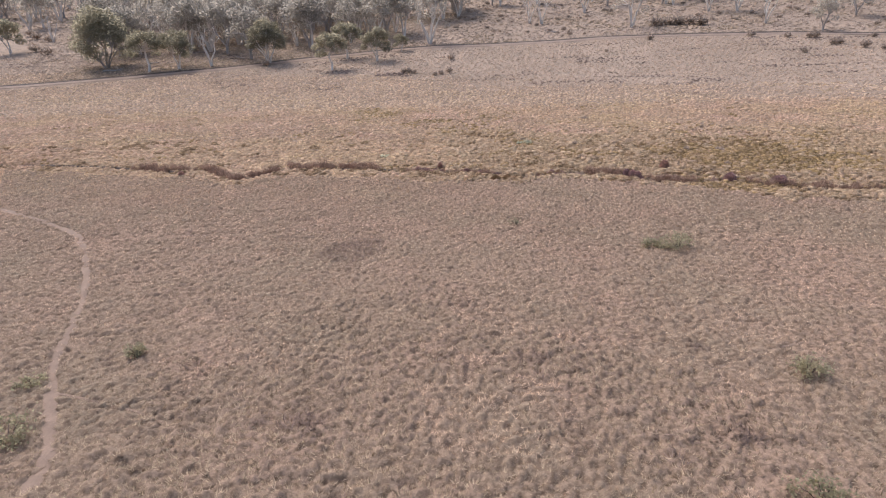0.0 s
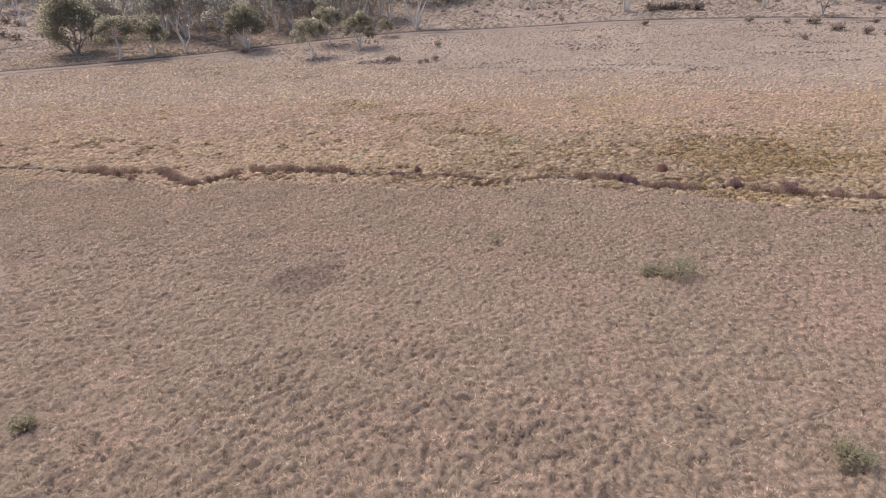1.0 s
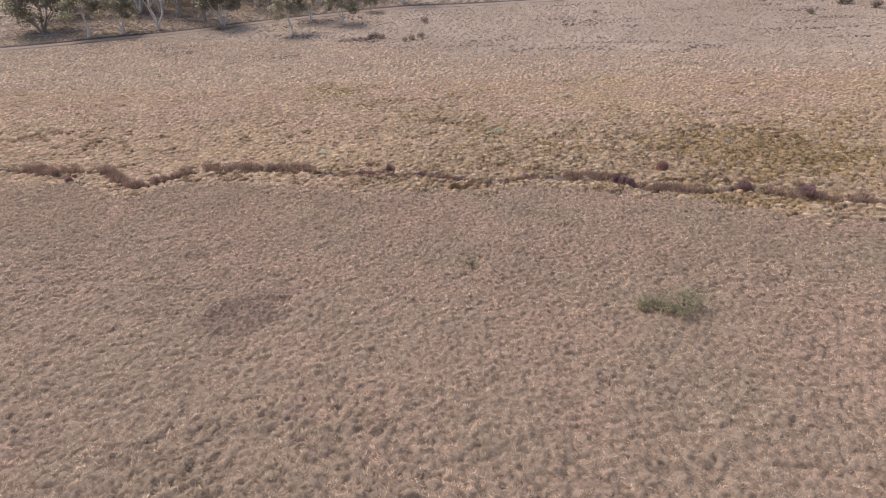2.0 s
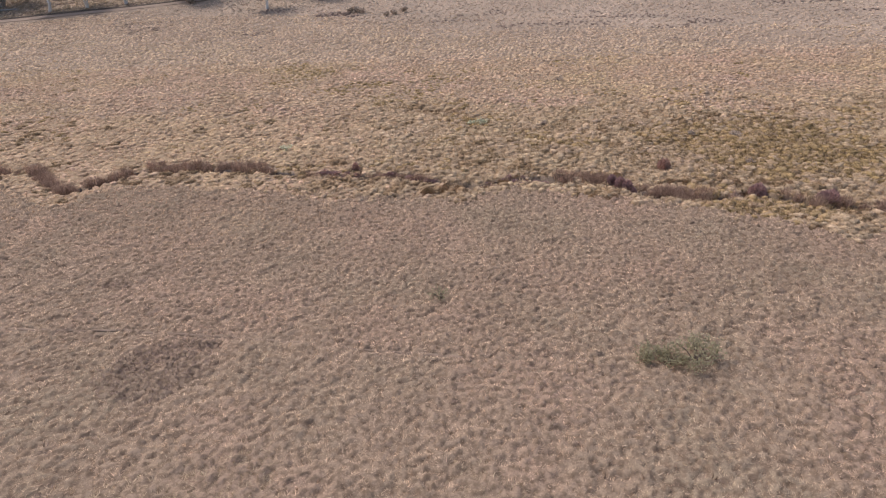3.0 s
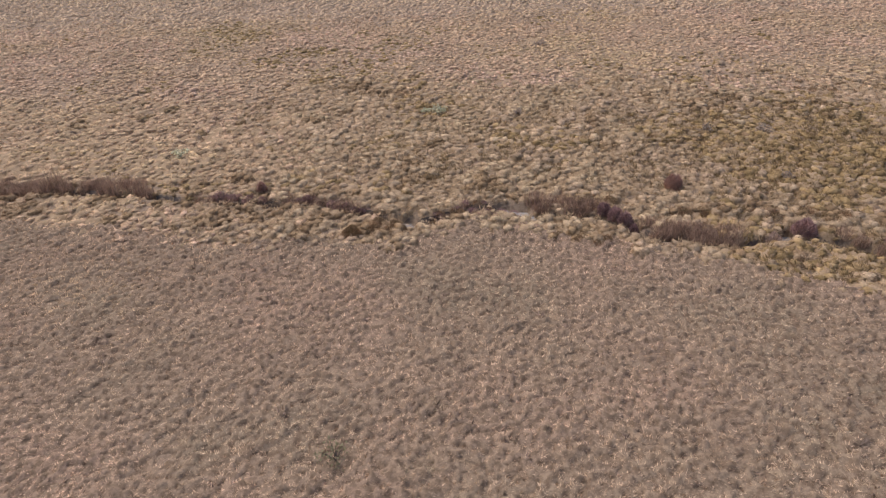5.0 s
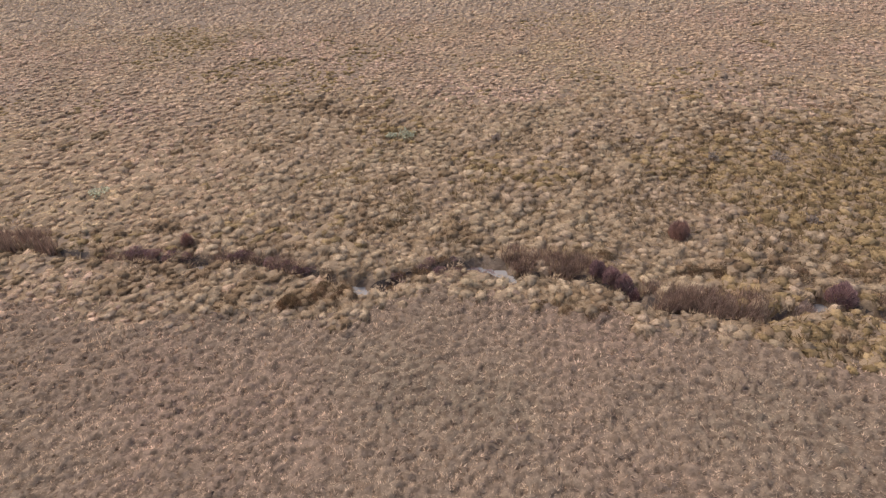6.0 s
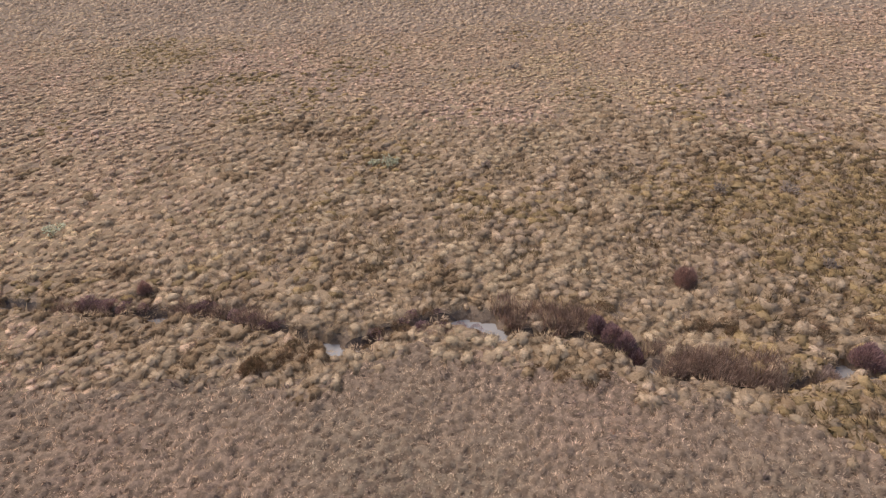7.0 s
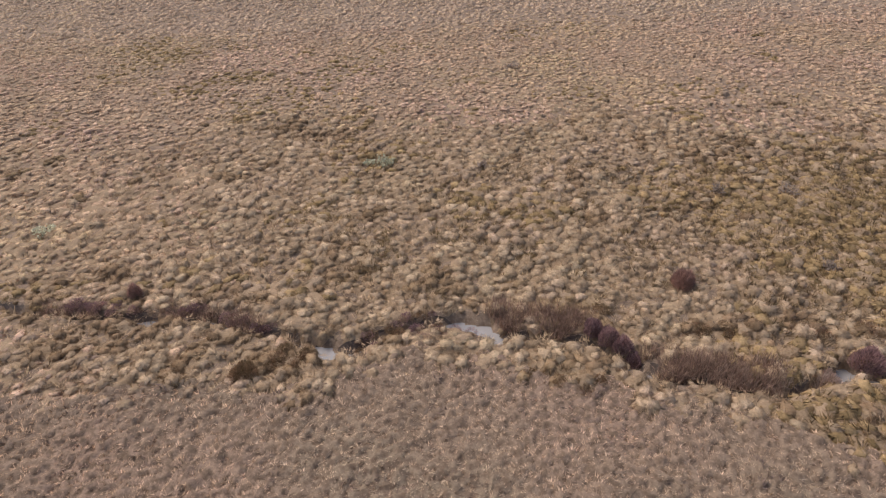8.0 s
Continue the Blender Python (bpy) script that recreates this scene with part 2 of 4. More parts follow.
def mesh_object(name, verts, faces, mat, parent=None, label="", smooth=False, normals=None):
    """faces: an array of triangles or of quads. normals: one for each vertex, where blades and leaves share the roundness of their tuft."""
    me = bpy.data.meshes.new(name)
    verts, faces = np.asarray(verts, np.float32), np.asarray(faces, np.int32)
    k = faces.shape[1]
    me.vertices.add(len(verts))
    me.vertices.foreach_set("co", verts.ravel())
    me.loops.add(faces.size)
    me.loops.foreach_set("vertex_index", faces.ravel())
    me.polygons.add(len(faces))
    me.polygons.foreach_set("loop_start", np.arange(0, faces.size, k, dtype=np.int32))
    if smooth:
        me.polygons.foreach_set("use_smooth", np.ones(len(faces), bool))
    me.update(calc_edges=True)
    me.validate()
    if normals is not None:
        me.normals_split_custom_set_from_vertices(np.asarray(normals, np.float32))
    me.materials.append(mat)
    ob = new(name, me)
    ob.parent = parent
    return tagged(ob, label)


def fan(base, out, size, th, th2, width, g, single=False):
    """Tapered blades from base points: first at the angle th from upright, then bent to th2."""
    count = len(base)
    up = np.array([0, 0, 1.0])
    mid = base + (out * np.sin(th)[:, None] + up * np.cos(th)[:, None]) * (size * 0.55)[:, None]
    tip = mid + (out * np.sin(th2)[:, None] + up * np.cos(th2)[:, None]) * (size * 0.5)[:, None]
    turn = np.arctan2(out[:, 1], out[:, 0]) + math.pi / 2 + g.normal(0, 0.5, count)
    side = np.stack([np.cos(turn), np.sin(turn), np.zeros(count)], 1) * (width * g.uniform(0.7, 1.3, count) / 2)[:, None]
    i = np.arange(count)
    if single:
        v = np.stack([base + side, base - side, tip], 1).reshape(-1, 3)
        return v, np.stack([3 * i, 3 * i + 1, 3 * i + 2], 1)
    v = np.stack([base + side, base - side, mid + side * 0.9, mid - side * 0.9, tip], 1).reshape(-1, 3)
    f = np.concatenate([np.stack([5 * i, 5 * i + 1, 5 * i + 3], 1), np.stack([5 * i, 5 * i + 3, 5 * i + 2], 1), np.stack([5 * i + 2, 5 * i + 3, 5 * i + 4], 1)])
    return v, f


def unit(v):
    return v / (np.linalg.norm(v, axis=-1, keepdims=True) + 1e-9)


def oriented(root, tip, side, n):
    """Narrow triangles from root to tip, wound so that they face along n."""
    flip = (np.cross(-2 * side, tip - root - side) * n).sum(1) < 0
    side = np.where(flip[:, None], -side, side)
    i = np.arange(len(root))
    return np.stack([root + side, root - side, tip], 1).reshape(-1, 3), np.stack([3 * i, 3 * i + 1, 3 * i + 2], 1), np.repeat(n, 3, 0)


def tussock(count, r, h, width, seed, sides=8, rings=2, strays=0.25, rough=0.3, core=0.6):
    """A tussock that flops over to +x: a low matted core under fine blades that arch over it and hang past its edge, and some that stand up."""
    g = np.random.default_rng(seed)
    squash, flop = g.uniform(0.8, 1.25), g.normal(0, 0.5)
    shift = np.array([math.cos(flop), math.sin(flop), 0.0]) * r * g.uniform(0.05, 0.32)
    lump = g.uniform(0.8, 1.2, 5)

    def on_top(rho, t, lift=0.0):
        e = np.sqrt(np.clip(1 - rho * rho, 0, 1))
        w = 1 + 0.22 * np.sin(2 * t + 6 * lump[0]) * lump[1] + 0.14 * np.sin(3 * t + 6 * lump[2]) * lump[3]
        return np.stack([r * w * rho * np.cos(t) * squash + shift[0] * e, r * w * rho * np.sin(t) / squash + shift[1] * e, h * e + lift - 0.05 * (rho > 0.99)], -1)

    def roundness(p):
        e = np.clip(p[:, 2:3] / h, 0, 1)
        q = p - shift * e
        return unit(np.concatenate([q[:, :2] / r, np.maximum(q[:, 2:3], 0.12 * h) / h], 1) / np.array([r, r, h]))
    v, f = [], []
    for k in range(rings):
        rho = math.cos((math.pi / 2) * k / rings) * 0.9
        t = 2 * math.pi * (np.arange(sides) + 0.5 * k) / sides
        ring = on_top(rho * g.uniform(0.8, 1.2, sides), t) * np.array([1, 1, core])
        ring[:, 2] += g.normal(0, 0.06 * h, sides) - 0.1 * (k == 0)
        v.append(ring)
    v.append(on_top(np.array([0.0]), np.array([0.0])) * np.array([1, 1, core + 0.03]))
    v = np.concatenate(v)
    for k in range(rings - 1):
        for j in range(sides):
            a, b = k * sides + j, k * sides + (j + 1) % sides
            f += [(a, b, b + sides), (a, b + sides, a + sides)]
    last = (rings - 1) * sides
    f += [(last + j, last + (j + 1) % sides, len(v) - 1) for j in range(sides)]
    t = g.uniform(0, 2 * math.pi, count)
    rho = np.sqrt(g.uniform(0, 0.75, count))
    root = on_top(rho * 0.85, t) * np.array([1, 1, core * 0.9])
    reach = g.uniform(0.3, 0.75, count)
    tip = on_top(np.minimum(rho + reach, 1.0), t + g.normal(0, 0.45, count), 0.0)
    over = np.maximum(rho + reach - 1.0, 0)[:, None]
    tip += np.stack([np.cos(t), np.sin(t), -0.3 + 0 * t], 1) * over * r * 0.8 + shift * g.uniform(0.0, 0.8, (count, 1)) + np.array([0, 0, 1.0]) * (h * g.uniform(-0.05, 0.22, count))[:, None]
    stray = g.uniform(0, 1, count) < strays
    tip[stray, 2] += h * g.uniform(0.15, 0.55, stray.sum())
    turn = t + math.pi / 2 + g.normal(0, 0.5, count)
    side = np.stack([np.cos(turn), np.sin(turn), g.normal(0, 0.25, count)], 1) * (width * g.uniform(0.6, 1.4, count) / 2)[:, None]
    n = unit(roundness((root + tip) / 2) + g.normal(0, rough, (count, 3)))
    bv, bf, bn = oriented(root, tip, side, n)
    v2, f2 = join([(v, f), (bv, bf)])
    return v2, f2, np.concatenate([roundness(v), bn])


def turf(count, r, h, width, seed):
    """Loose dry blades that stand out of a low mound on all sides, combed over to +x."""
    g = np.random.default_rng(seed)
    comb = g.normal(0, 0.6)
    t, rho = g.uniform(0, 2 * math.pi, count), np.sqrt(g.uniform(0, 1, count))
    root = np.stack([r * rho * np.cos(t), r * rho * np.sin(t), h * (1 - 0.9 * rho ** 2) - 0.02], 1)
    way = np.stack([np.cos(t), np.sin(t)], 1) * (0.2 + 0.9 * rho)[:, None] + np.array([math.cos(comb), math.sin(comb)]) * 0.55 + g.normal(0, 0.35, (count, 2))
    way /= np.linalg.norm(way, axis=1)[:, None] + 1e-6
    rise = np.radians(np.clip(g.normal(26, 22, count), -10, 80))
    size = r * g.uniform(0.45, 0.95, count)
    tip = root + np.stack([way[:, 0] * np.cos(rise), way[:, 1] * np.cos(rise), np.sin(rise)], 1) * size[:, None]
    turn = np.arctan2(way[:, 0], -way[:, 1]) + g.normal(0, 0.5, count)
    side = np.stack([np.cos(turn), np.sin(turn), g.normal(0, 0.3, count)], 1) * (width * g.uniform(0.6, 1.4, count) / 2)[:, None]
    lean = 1.5 * rho * h / r
    n = unit(np.stack([np.cos(t) * lean, np.sin(t) * lean, np.ones(count)], 1) + g.normal(0, 0.42, (count, 3)))
    return oriented(root, tip, side, n)


def mat_sheet(name, x, y, sizes, step, r, h, mat, label):
    """The matted turf between the blades: overlapping low mounds, one under each tuft."""
    x0, y0 = x.min() - 1, y.min() - 1
    nx, ny = int((x.max() - x0 + 1) / step), int((y.max() - y0 + 1) / step)
    g = np.random.default_rng(77)
    rise = np.full((ny, nx), -0.05)
    cover = np.zeros((ny, nx), bool)
    ci, cj = ((x - x0) / step).astype(int), ((y - y0) / step).astype(int)
    a, st = g.uniform(0, math.pi, len(x)), g.uniform(0.75, 1.3, len(x))
    tall = h * sizes * g.uniform(0.6, 1.3, len(x))
    reach = int(r * 1.5 * 1.4 / step) + 1
    for dj in range(-reach, reach + 1):
        for di in range(-reach, reach + 1):
            ii, jj = np.clip(ci + di, 0, nx - 1), np.clip(cj + dj, 0, ny - 1)
            ex, ey = x0 + ii * step - x, y0 + jj * step - y
            u, w = ex * np.cos(a) + ey * np.sin(a), ey * np.cos(a) - ex * np.sin(a)
            d2 = ((u / st) ** 2 + (w * st) ** 2) / (r * sizes) ** 2
            np.maximum.at(rise, (jj, ii), np.where(d2 < 1.3, tall * (1 - d2) + 0.012, -0.05))
            np.logical_or.at(cover, (jj, ii), d2 < 3)
    X, Y = np.meshgrid(x0 + np.arange(nx) * step, y0 + np.arange(ny) * step)
    X, Y = X + g.uniform(-0.3, 0.3, X.shape) * step, Y + g.uniform(-0.3, 0.3, X.shape) * step
    Z = rise + g.normal(0, 0.026, rise.shape)
    i = np.arange(nx * ny).reshape(ny, nx)
    q = np.stack([i[:-1, :-1], i[:-1, 1:], i[1:, 1:], i[1:, :-1]], 2)[cover[:-1, :-1]]
    used_v, back = np.unique(q.ravel(), return_inverse=True)
    X, Y = X.ravel()[used_v], Y.ravel()[used_v]
    v = np.stack([X, Y, ground_height(X, Y) + Z.ravel()[used_v]], 1)
    return tagged(mesh_object(name, v, back.reshape(-1, 4), mat, smooth=True), label, "grass", kind="stuff")


def scatter(name, places, sizes, tufts, mat, label, category, heights=None):
    """All tufts of one sort in one mesh, each sized by chance and combed the way that the wind and hooves have laid its patch."""
    g = np.random.default_rng(len(places))
    kind = g.integers(0, len(tufts), len(places))
    vs, fs, ns, start = [], [], [], 0
    for k, (tv, tf, tn) in enumerate(tufts):
        p = places[kind == k]
        s = sizes[kind == k]
        if not len(p):
            continue
        a = 0.5 + 5.0 * (lattice(p[:, 0], p[:, 1], 2.6, 51) - 0.5) + 3.0 * (lattice(p[:, 0], p[:, 1], 0.9, 52) - 0.5) + g.normal(0, 0.5, len(p))
        ca, sa = np.cos(a)[:, None], np.sin(a)[:, None]
        hz = g.uniform(0.8, 1.2, len(p))
        x = (tv[None, :, 0] * ca - tv[None, :, 1] * sa) * s[:, None] + p[:, 0:1]
        y = (tv[None, :, 0] * sa + tv[None, :, 1] * ca) * s[:, None] + p[:, 1:2]
        z = tv[None, :, 2] * (s * hz)[:, None] + p[:, 2:3]
        vs.append(np.stack([x, y, z], 2).reshape(-1, 3))
        ns.append(np.stack([tn[None, :, 0] * ca - tn[None, :, 1] * sa, tn[None, :, 0] * sa + tn[None, :, 1] * ca, np.broadcast_to(tn[None, :, 2], x.shape)], 2).reshape(-1, 3))
        fs.append((tf[None] + start + (np.arange(len(p)) * len(tv))[:, None, None]).reshape(-1, 3))
        start += len(p) * len(tv)
    return tagged(mesh_object(name, np.concatenate(vs), np.concatenate(fs), mat, smooth=True, normals=np.concatenate(ns)), label, category, kind="stuff")


def hexes(x0, x1, y0, y1, step, jitter=0.48, seed=0):
    g = np.random.default_rng(seed)
    ys = np.arange(y0, y1, step * 0.87)
    xs = np.arange(x0, x1, step)
    X, Y = np.meshgrid(xs, ys)
    X = X + (np.arange(len(ys)) % 2)[:, None] * step / 2
    X = X + g.uniform(-jitter, jitter, X.shape) * step
    Y = Y + g.uniform(-jitter, jitter, Y.shape) * step
    return X.ravel(), Y.ravel()


# ---- ground ----
def steps(parts):
    """Ascending coordinates from (start, end, step) pieces, and ever wider ones outside."""
    mid = np.concatenate([np.arange(a, b, s) for a, b, s in parts])
    far = np.cumsum(2.0 * 1.16 ** np.arange(36))
    return np.concatenate([(mid[0] - far)[::-1], mid, mid[-1] + far])


gx = steps([(-160, -52, 2.0), (-52, -12, 0.7), (-12, 28, 0.35), (28, 52, 0.8), (52, 140, 2.0)])
gy = steps([(-10, 42, 0.9), (42, 45, 0.3), (45, 53.5, 0.16), (53.5, 57, 0.3), (57, 88, 0.9), (88, 140, 1.2), (140, 300, 2.5)])
GX, GY = np.meshgrid(gx, gy)
GZ = ground_height(GX.ravel(), GY.ravel())
idx = np.arange(GX.size).reshape(GX.shape)
quads = np.stack([idx[:-1, :-1].ravel(), idx[:-1, 1:].ravel(), idx[1:, 1:].ravel(), idx[1:, :-1].ravel()], 1)
ground = mesh_object("ground", np.stack([GX.ravel(), GY.ravel(), GZ], 1), quads, M_GROUND, smooth=True)
tagged(ground, "dry open grassland plain rising to a wooded hill", "ground", kind="structure")


def ribbon(name, line, half, mat, label, category, lift=0.012, step=0.5, rough_edge=0.3, fine=True):
    """A strip laid over the ground along a line."""
    line = np.array(line, float)
    seg = np.hypot(*np.diff(line, axis=0).T)
    run = np.r_[0, np.cumsum(seg)]
    s = np.arange(0, run[-1], step)
    cx, cy = np.interp(s, run, line[:, 0]), np.interp(s, run, line[:, 1])
    k = np.ones(5) / 5
    cx[2:-2], cy[2:-2] = np.convolve(cx, k, "valid"), np.convolve(cy, k, "valid")
    tx, ty = np.gradient(cx), np.gradient(cy)
    size = np.hypot(tx, ty)
    nx, ny = -ty / size, tx / size
    across = np.linspace(-1, 1, 7)
    w = half * (1 + rough_edge * (lattice(cx, cy, 1.7, 9) - 0.5) * 2)
    X = cx[:, None] + nx[:, None] * across * w[:, None]
    Y = cy[:, None] + ny[:, None] * across * w[:, None]
    Z = ground_height(X, Y, fine) + lift + 0.03 * (1 - across ** 2)
    i = np.arange(X.size).reshape(X.shape)
    q = np.stack([i[:-1, :-1].ravel(), i[:-1, 1:].ravel(), i[1:, 1:].ravel(), i[1:, :-1].ravel()], 1)
    return tagged(mesh_object(name, np.stack([X.ravel(), Y.ravel(), Z.ravel()], 1), q, mat, smooth=True), label, category, kind="structure")


TRACK = [(-60, 43), (-48, 41.3), (-42.4, 40.6), (-40.4, 39.4), (-36.4, 37.3), (-32.5, 34.9), (-30.4, 33.3), (-27.9, 30.2), (-24.8, 25.5), (-23.1, 22.4), (-21.8, 19.2), (-20.7, 16.5), (-19.3, 14.3), (-18.0, 12.4), (-16.6, 10.4), (-16.1, 8.9), (-16.1, 8.1), (-16, 1), (-15, -9)]
TRAILS = [[(-40, 35.2), (-25, 33.9), (-15, 33.0), (-12.6, 33.0), (-9.2, 32.6), (-6.1, 32.2), (-2.2, 31.6), (-0.4, 31.2), (3, 30.8)],
          [(-19.4, 14.3), (-17.4, 13.7), (-14.3, 12.8), (-11.6, 11.5), (-9.5, 10.0)], [(8.5, 15.6), (10.7, 17.0), (13.7, 18.4), (16.6, 19.5)]]
ROAD = [(-300, 90), (-200, 106), (-150, 117), (-111, 129.5), (-89, 138), (-73.5, 144), (-56, 151), (-38.5, 159.5), (-25, 165), (-11, 168.6), (15, 171), (39, 174), (62, 175), (85, 173.5), (107, 169.7), (150, 160), (300, 130)]
ribbon("dirt_track", TRACK, 0.24, M_TRACK, "narrow pale animal track worn through grass", "track", 0.02, 0.25, 0.55)
for line in TRAILS:
    ribbon("faint_trail", line, 0.065, M_TRACK, "faint narrow animal trail in short grass", "track", 0.02, 0.25, 0.6)
ribbon("gravel_road", ROAD, 1.25, M_ROAD, "pale gravel road along the wood's edge", "road", 0.10, 2.0, 0.1, False)
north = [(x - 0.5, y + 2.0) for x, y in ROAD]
ribbon("road_verge", north, 0.8, M_VERGE, "dark verge beside the gravel road, bank shade in its colour", "verge", 0.12, 2.0, 0.5, False)

# creek bed and water
cs = CREEK[2:-1]
ribbon("creek_bed", cs, 0.32, M_MUD, "dark wet mud bed of a narrow creek, bank shade in its colour", "creek bed", 0.01, 0.3, 0.2, False)
run = np.r_[0, np.cumsum(np.hypot(*np.diff(cs, axis=0).T))]
s = np.arange(0, run[-1], 0.3)
wx, wy = np.interp(s, run, cs[:, 0]), np.interp(s, run, cs[:, 1])
tx, ty = np.gradient(wx), np.gradient(wy)
tn = np.hypot(tx, ty)
half = creek_width(wx, wy) + 0.1
left = np.stack([wx - ty / tn * half, wy + tx / tn * half, np.full(len(wx), -0.31)], 1)
right = np.stack([wx + ty / tn * half, wy - tx / tn * half, np.full(len(wx), -0.31)], 1)
i = np.arange(len(wx) - 1)
n0 = len(wx)
water = mesh_object("creek_water", np.concatenate([left, right]), np.stack([i + n0, i + 1 + n0, i + 1, i], 1), M_WATER, smooth=True)
tagged(water, "still shallow creek water, pale sky reflection put into its colour", "water", kind="structure")


# ---- grass ----
TALL = [tussock(132, 0.34, 0.29, 0.021, 100 + k, 7, 2, 0.22, 0.42, 0.66) for k in range(16)]
TALLER = [tussock(52, 0.35, 0.28, 0.034, 180 + k, 6, 2, 0.22, 0.45, 0.64) for k in range(12)]
PALER = [tussock(52, 0.34, 0.25, 0.034, 210 + k, 6, 2, 0.22, 0.42, 0.62) for k in range(12)]
MIDDLE = [tussock(19, 0.33, 0.21, 0.055, 120 + k, 5, 2, 0.22, 0.5, 0.64) for k in range(12)]
FAR = [tussock(7, 0.40, 0.25, 0.08, 140 + k, 6, 1) for k in range(8)]
SHORT = [turf(30, 0.19, 0.13, 0.021, 160 + k) for k in range(32)]
LOW = [turf(19, 0.155, 0.085, 0.02, 300 + k) for k in range(32)]
FINE = [turf(20, 0.13, 0.085, 0.0245, 260 + k) for k in range(32)]


def ellipse(x, y, cx, cy, rx, ry, soft=0.5):
    wob = (lattice(x, y, 1.8, 11) - 0.5) * soft * 2
    return ((x - cx) / rx) ** 2 + ((y - cy) / ry) ** 2 < 1 + wob


def clear_of(x, y):
    d, _ = line_distance(x, y, CREEK)
    t, _ = line_distance(x, y, TRACK)
    p = np.minimum.reduce([line_distance(x, y, line)[0] for line in TRAILS])
    g = np.random.default_rng(5).uniform(0, 1, len(x))
    return (d > 1.5 * creek_width(x, y) + 0.02) & (g > 0.93 * np.clip((0.42 - t) / 0.26, 0, 1)) & (g > 0.6 * np.clip((0.2 - p) / 0.1, 0, 1))


def thin(x, y, seed):
    """Full cover in the middle of the valley, sparser far out to the sides."""
    g = np.random.default_rng(seed).uniform(0, 1, len(x))
    edge = 0.74 * (y + 8) + 5
    return g < np.clip(1.0 - (np.abs(x + 1 + 0.04 * np.maximum(y, 0)) - edge) / 9, 0.07, 1)


def margin(x):
    """How far tall grass reaches south of the creek."""
    return np.interp(x, [-40, -20, -8, 1, 3, 4.5, 6, 8.3, 9.6, 11, 13, 15, 18, 20, 21, 24, 30, 40], [3, 3, 4, 3.4, 1.9, 1.0, 1.6, 1.8, 2.0, 2.4, 1.9, 1.0, 1.4, 2.6, 3.6, 4.2, 3, 2]) + (lattice(x, x * 0, 1.3, 6) - 0.5) * 1.2


def lay(name, x, y, keep, sizes, tufts, mat, label):
    x, y, sizes = x[keep], y[keep], sizes[keep]
    if len(x):
        scatter(name, np.stack([x, y, ground_height(x, y)], 1), sizes, tufts, mat, label, "grass")


def dead_patch(x, y):
    m = np.zeros(len(x), bool)
    for cx, cy, rx, ry in ((-9.2, 30.3, 2.1, 1.8), (-7.4, 12.2, 1.3, 0.6), (1.6, 16.9, 1.0, 0.45), (5.5, 31.8, 0.5, 0.3), (-8.3, 31.6, 1.2, 0.6), (9.3, 18.0, 0.45, 0.3),
                           (-14.5, 37.1, 0.9, 0.5), (-8.0, 40.9, 0.32, 0.25), (8.8, 11.9, 0.9, 0.35), (-4.5, 29.7, 0.3, 0.2), (0.2, 68.3, 2.4, 1.0), (-2.0, 70.0, 1.6, 0.8), (-17.5, 133.5, 6, 2), (-7, 133.5, 5, 2), (48, 122, 9, 2.5)):
        m |= ellipse(x, y, cx, cy, rx, ry, 0.8)
    return m & (np.random.default_rng(3).uniform(0, 1, len(x)) < 0.9)


def green_patch(x, y):
    v = lattice(x, y, 3.1, 12) * 0.6 + lattice(x, y, 9.0, 13) * 0.4
    zone = np.exp(-(((x - 26) / 10) ** 2 + ((y - 56.5) / 8) ** 2)) * 0.9
    band, _ = line_distance(x, y, [(-22, 96), (-13, 88), (-6.6, 75.5), (-1.5, 69.7), (4.5, 63.5), (9, 60)])
    zone = np.maximum(zone, np.exp(-(band / 4.0) ** 2) * 0.33)
    zone = np.maximum(zone, np.exp(-(((x - 9) / 10) ** 2 + ((y - 63) / 6) ** 2)) * 0.3)
    zone = np.maximum(zone, np.exp(-(((x - 14) / 7) ** 2 + ((y - 73) / 5) ** 2)) * 0.2)
    zone = np.maximum(zone, np.exp(-(((x - 22) / 3.8) ** 2 + ((y - 45) / 2.4) ** 2)) * 0.95)
    zone = np.maximum(zone, np.exp(-((y - creek_y(x) - 1.5) / 3) ** 2) * 0.03)
    zone = np.maximum(zone, np.exp(-(((x - 16) / 8) ** 2 + ((y - 59) / 6) ** 2)) * 0.42)
    g = np.random.default_rng(35)
    return (v + zone + g.normal(0, 0.07, len(x)) > 0.77) & (g.uniform(0, 1, len(x)) < 0.46 + 0.54 * zone) & ((y > creek_y(x)) | (x > 17.5))


def beyond(x, y):
    """Past the ragged line where the tall tussocks give way to lower ones."""
    return y + 9 * (lattice(x, y, 6, 33) - 0.5) + np.random.default_rng(34).normal(0, 1.6, len(x)) > 68


# north of the creek: tall tussocks
x, y = hexes(-75, 75, 40, 75, 0.46, seed=21)
yc = creek_y(x)
keep = clear_of(x, y) & thin(x, y, 1) & ~beyond(x, y) & (y > yc - margin(x) - np.random.default_rng(41).exponential(0.35, len(x))) & (np.abs(x) < 95)
size = (0.7 + 0.5 * lattice(x, y, 2.2, 7)) * rng.uniform(0.65, 1.3, len(x))
bank, _ = line_distance(x, y, CREEK)
size = size * np.where(bank < creek_width(x, y) + 0.45, 0.62, 1.0) * np.where((y < yc - 0.8) & (x < 5), 0.82, 1.0)
gr, de = green_patch(x, y), dead_patch(x, y)
rust = (lattice(x, y, 1.5, 31) * 0.7 + lattice(x, y, 0.7, 32) * 0.3 + 0.16 * np.exp(-((y - yc) / 2.2) ** 2) > 0.76)
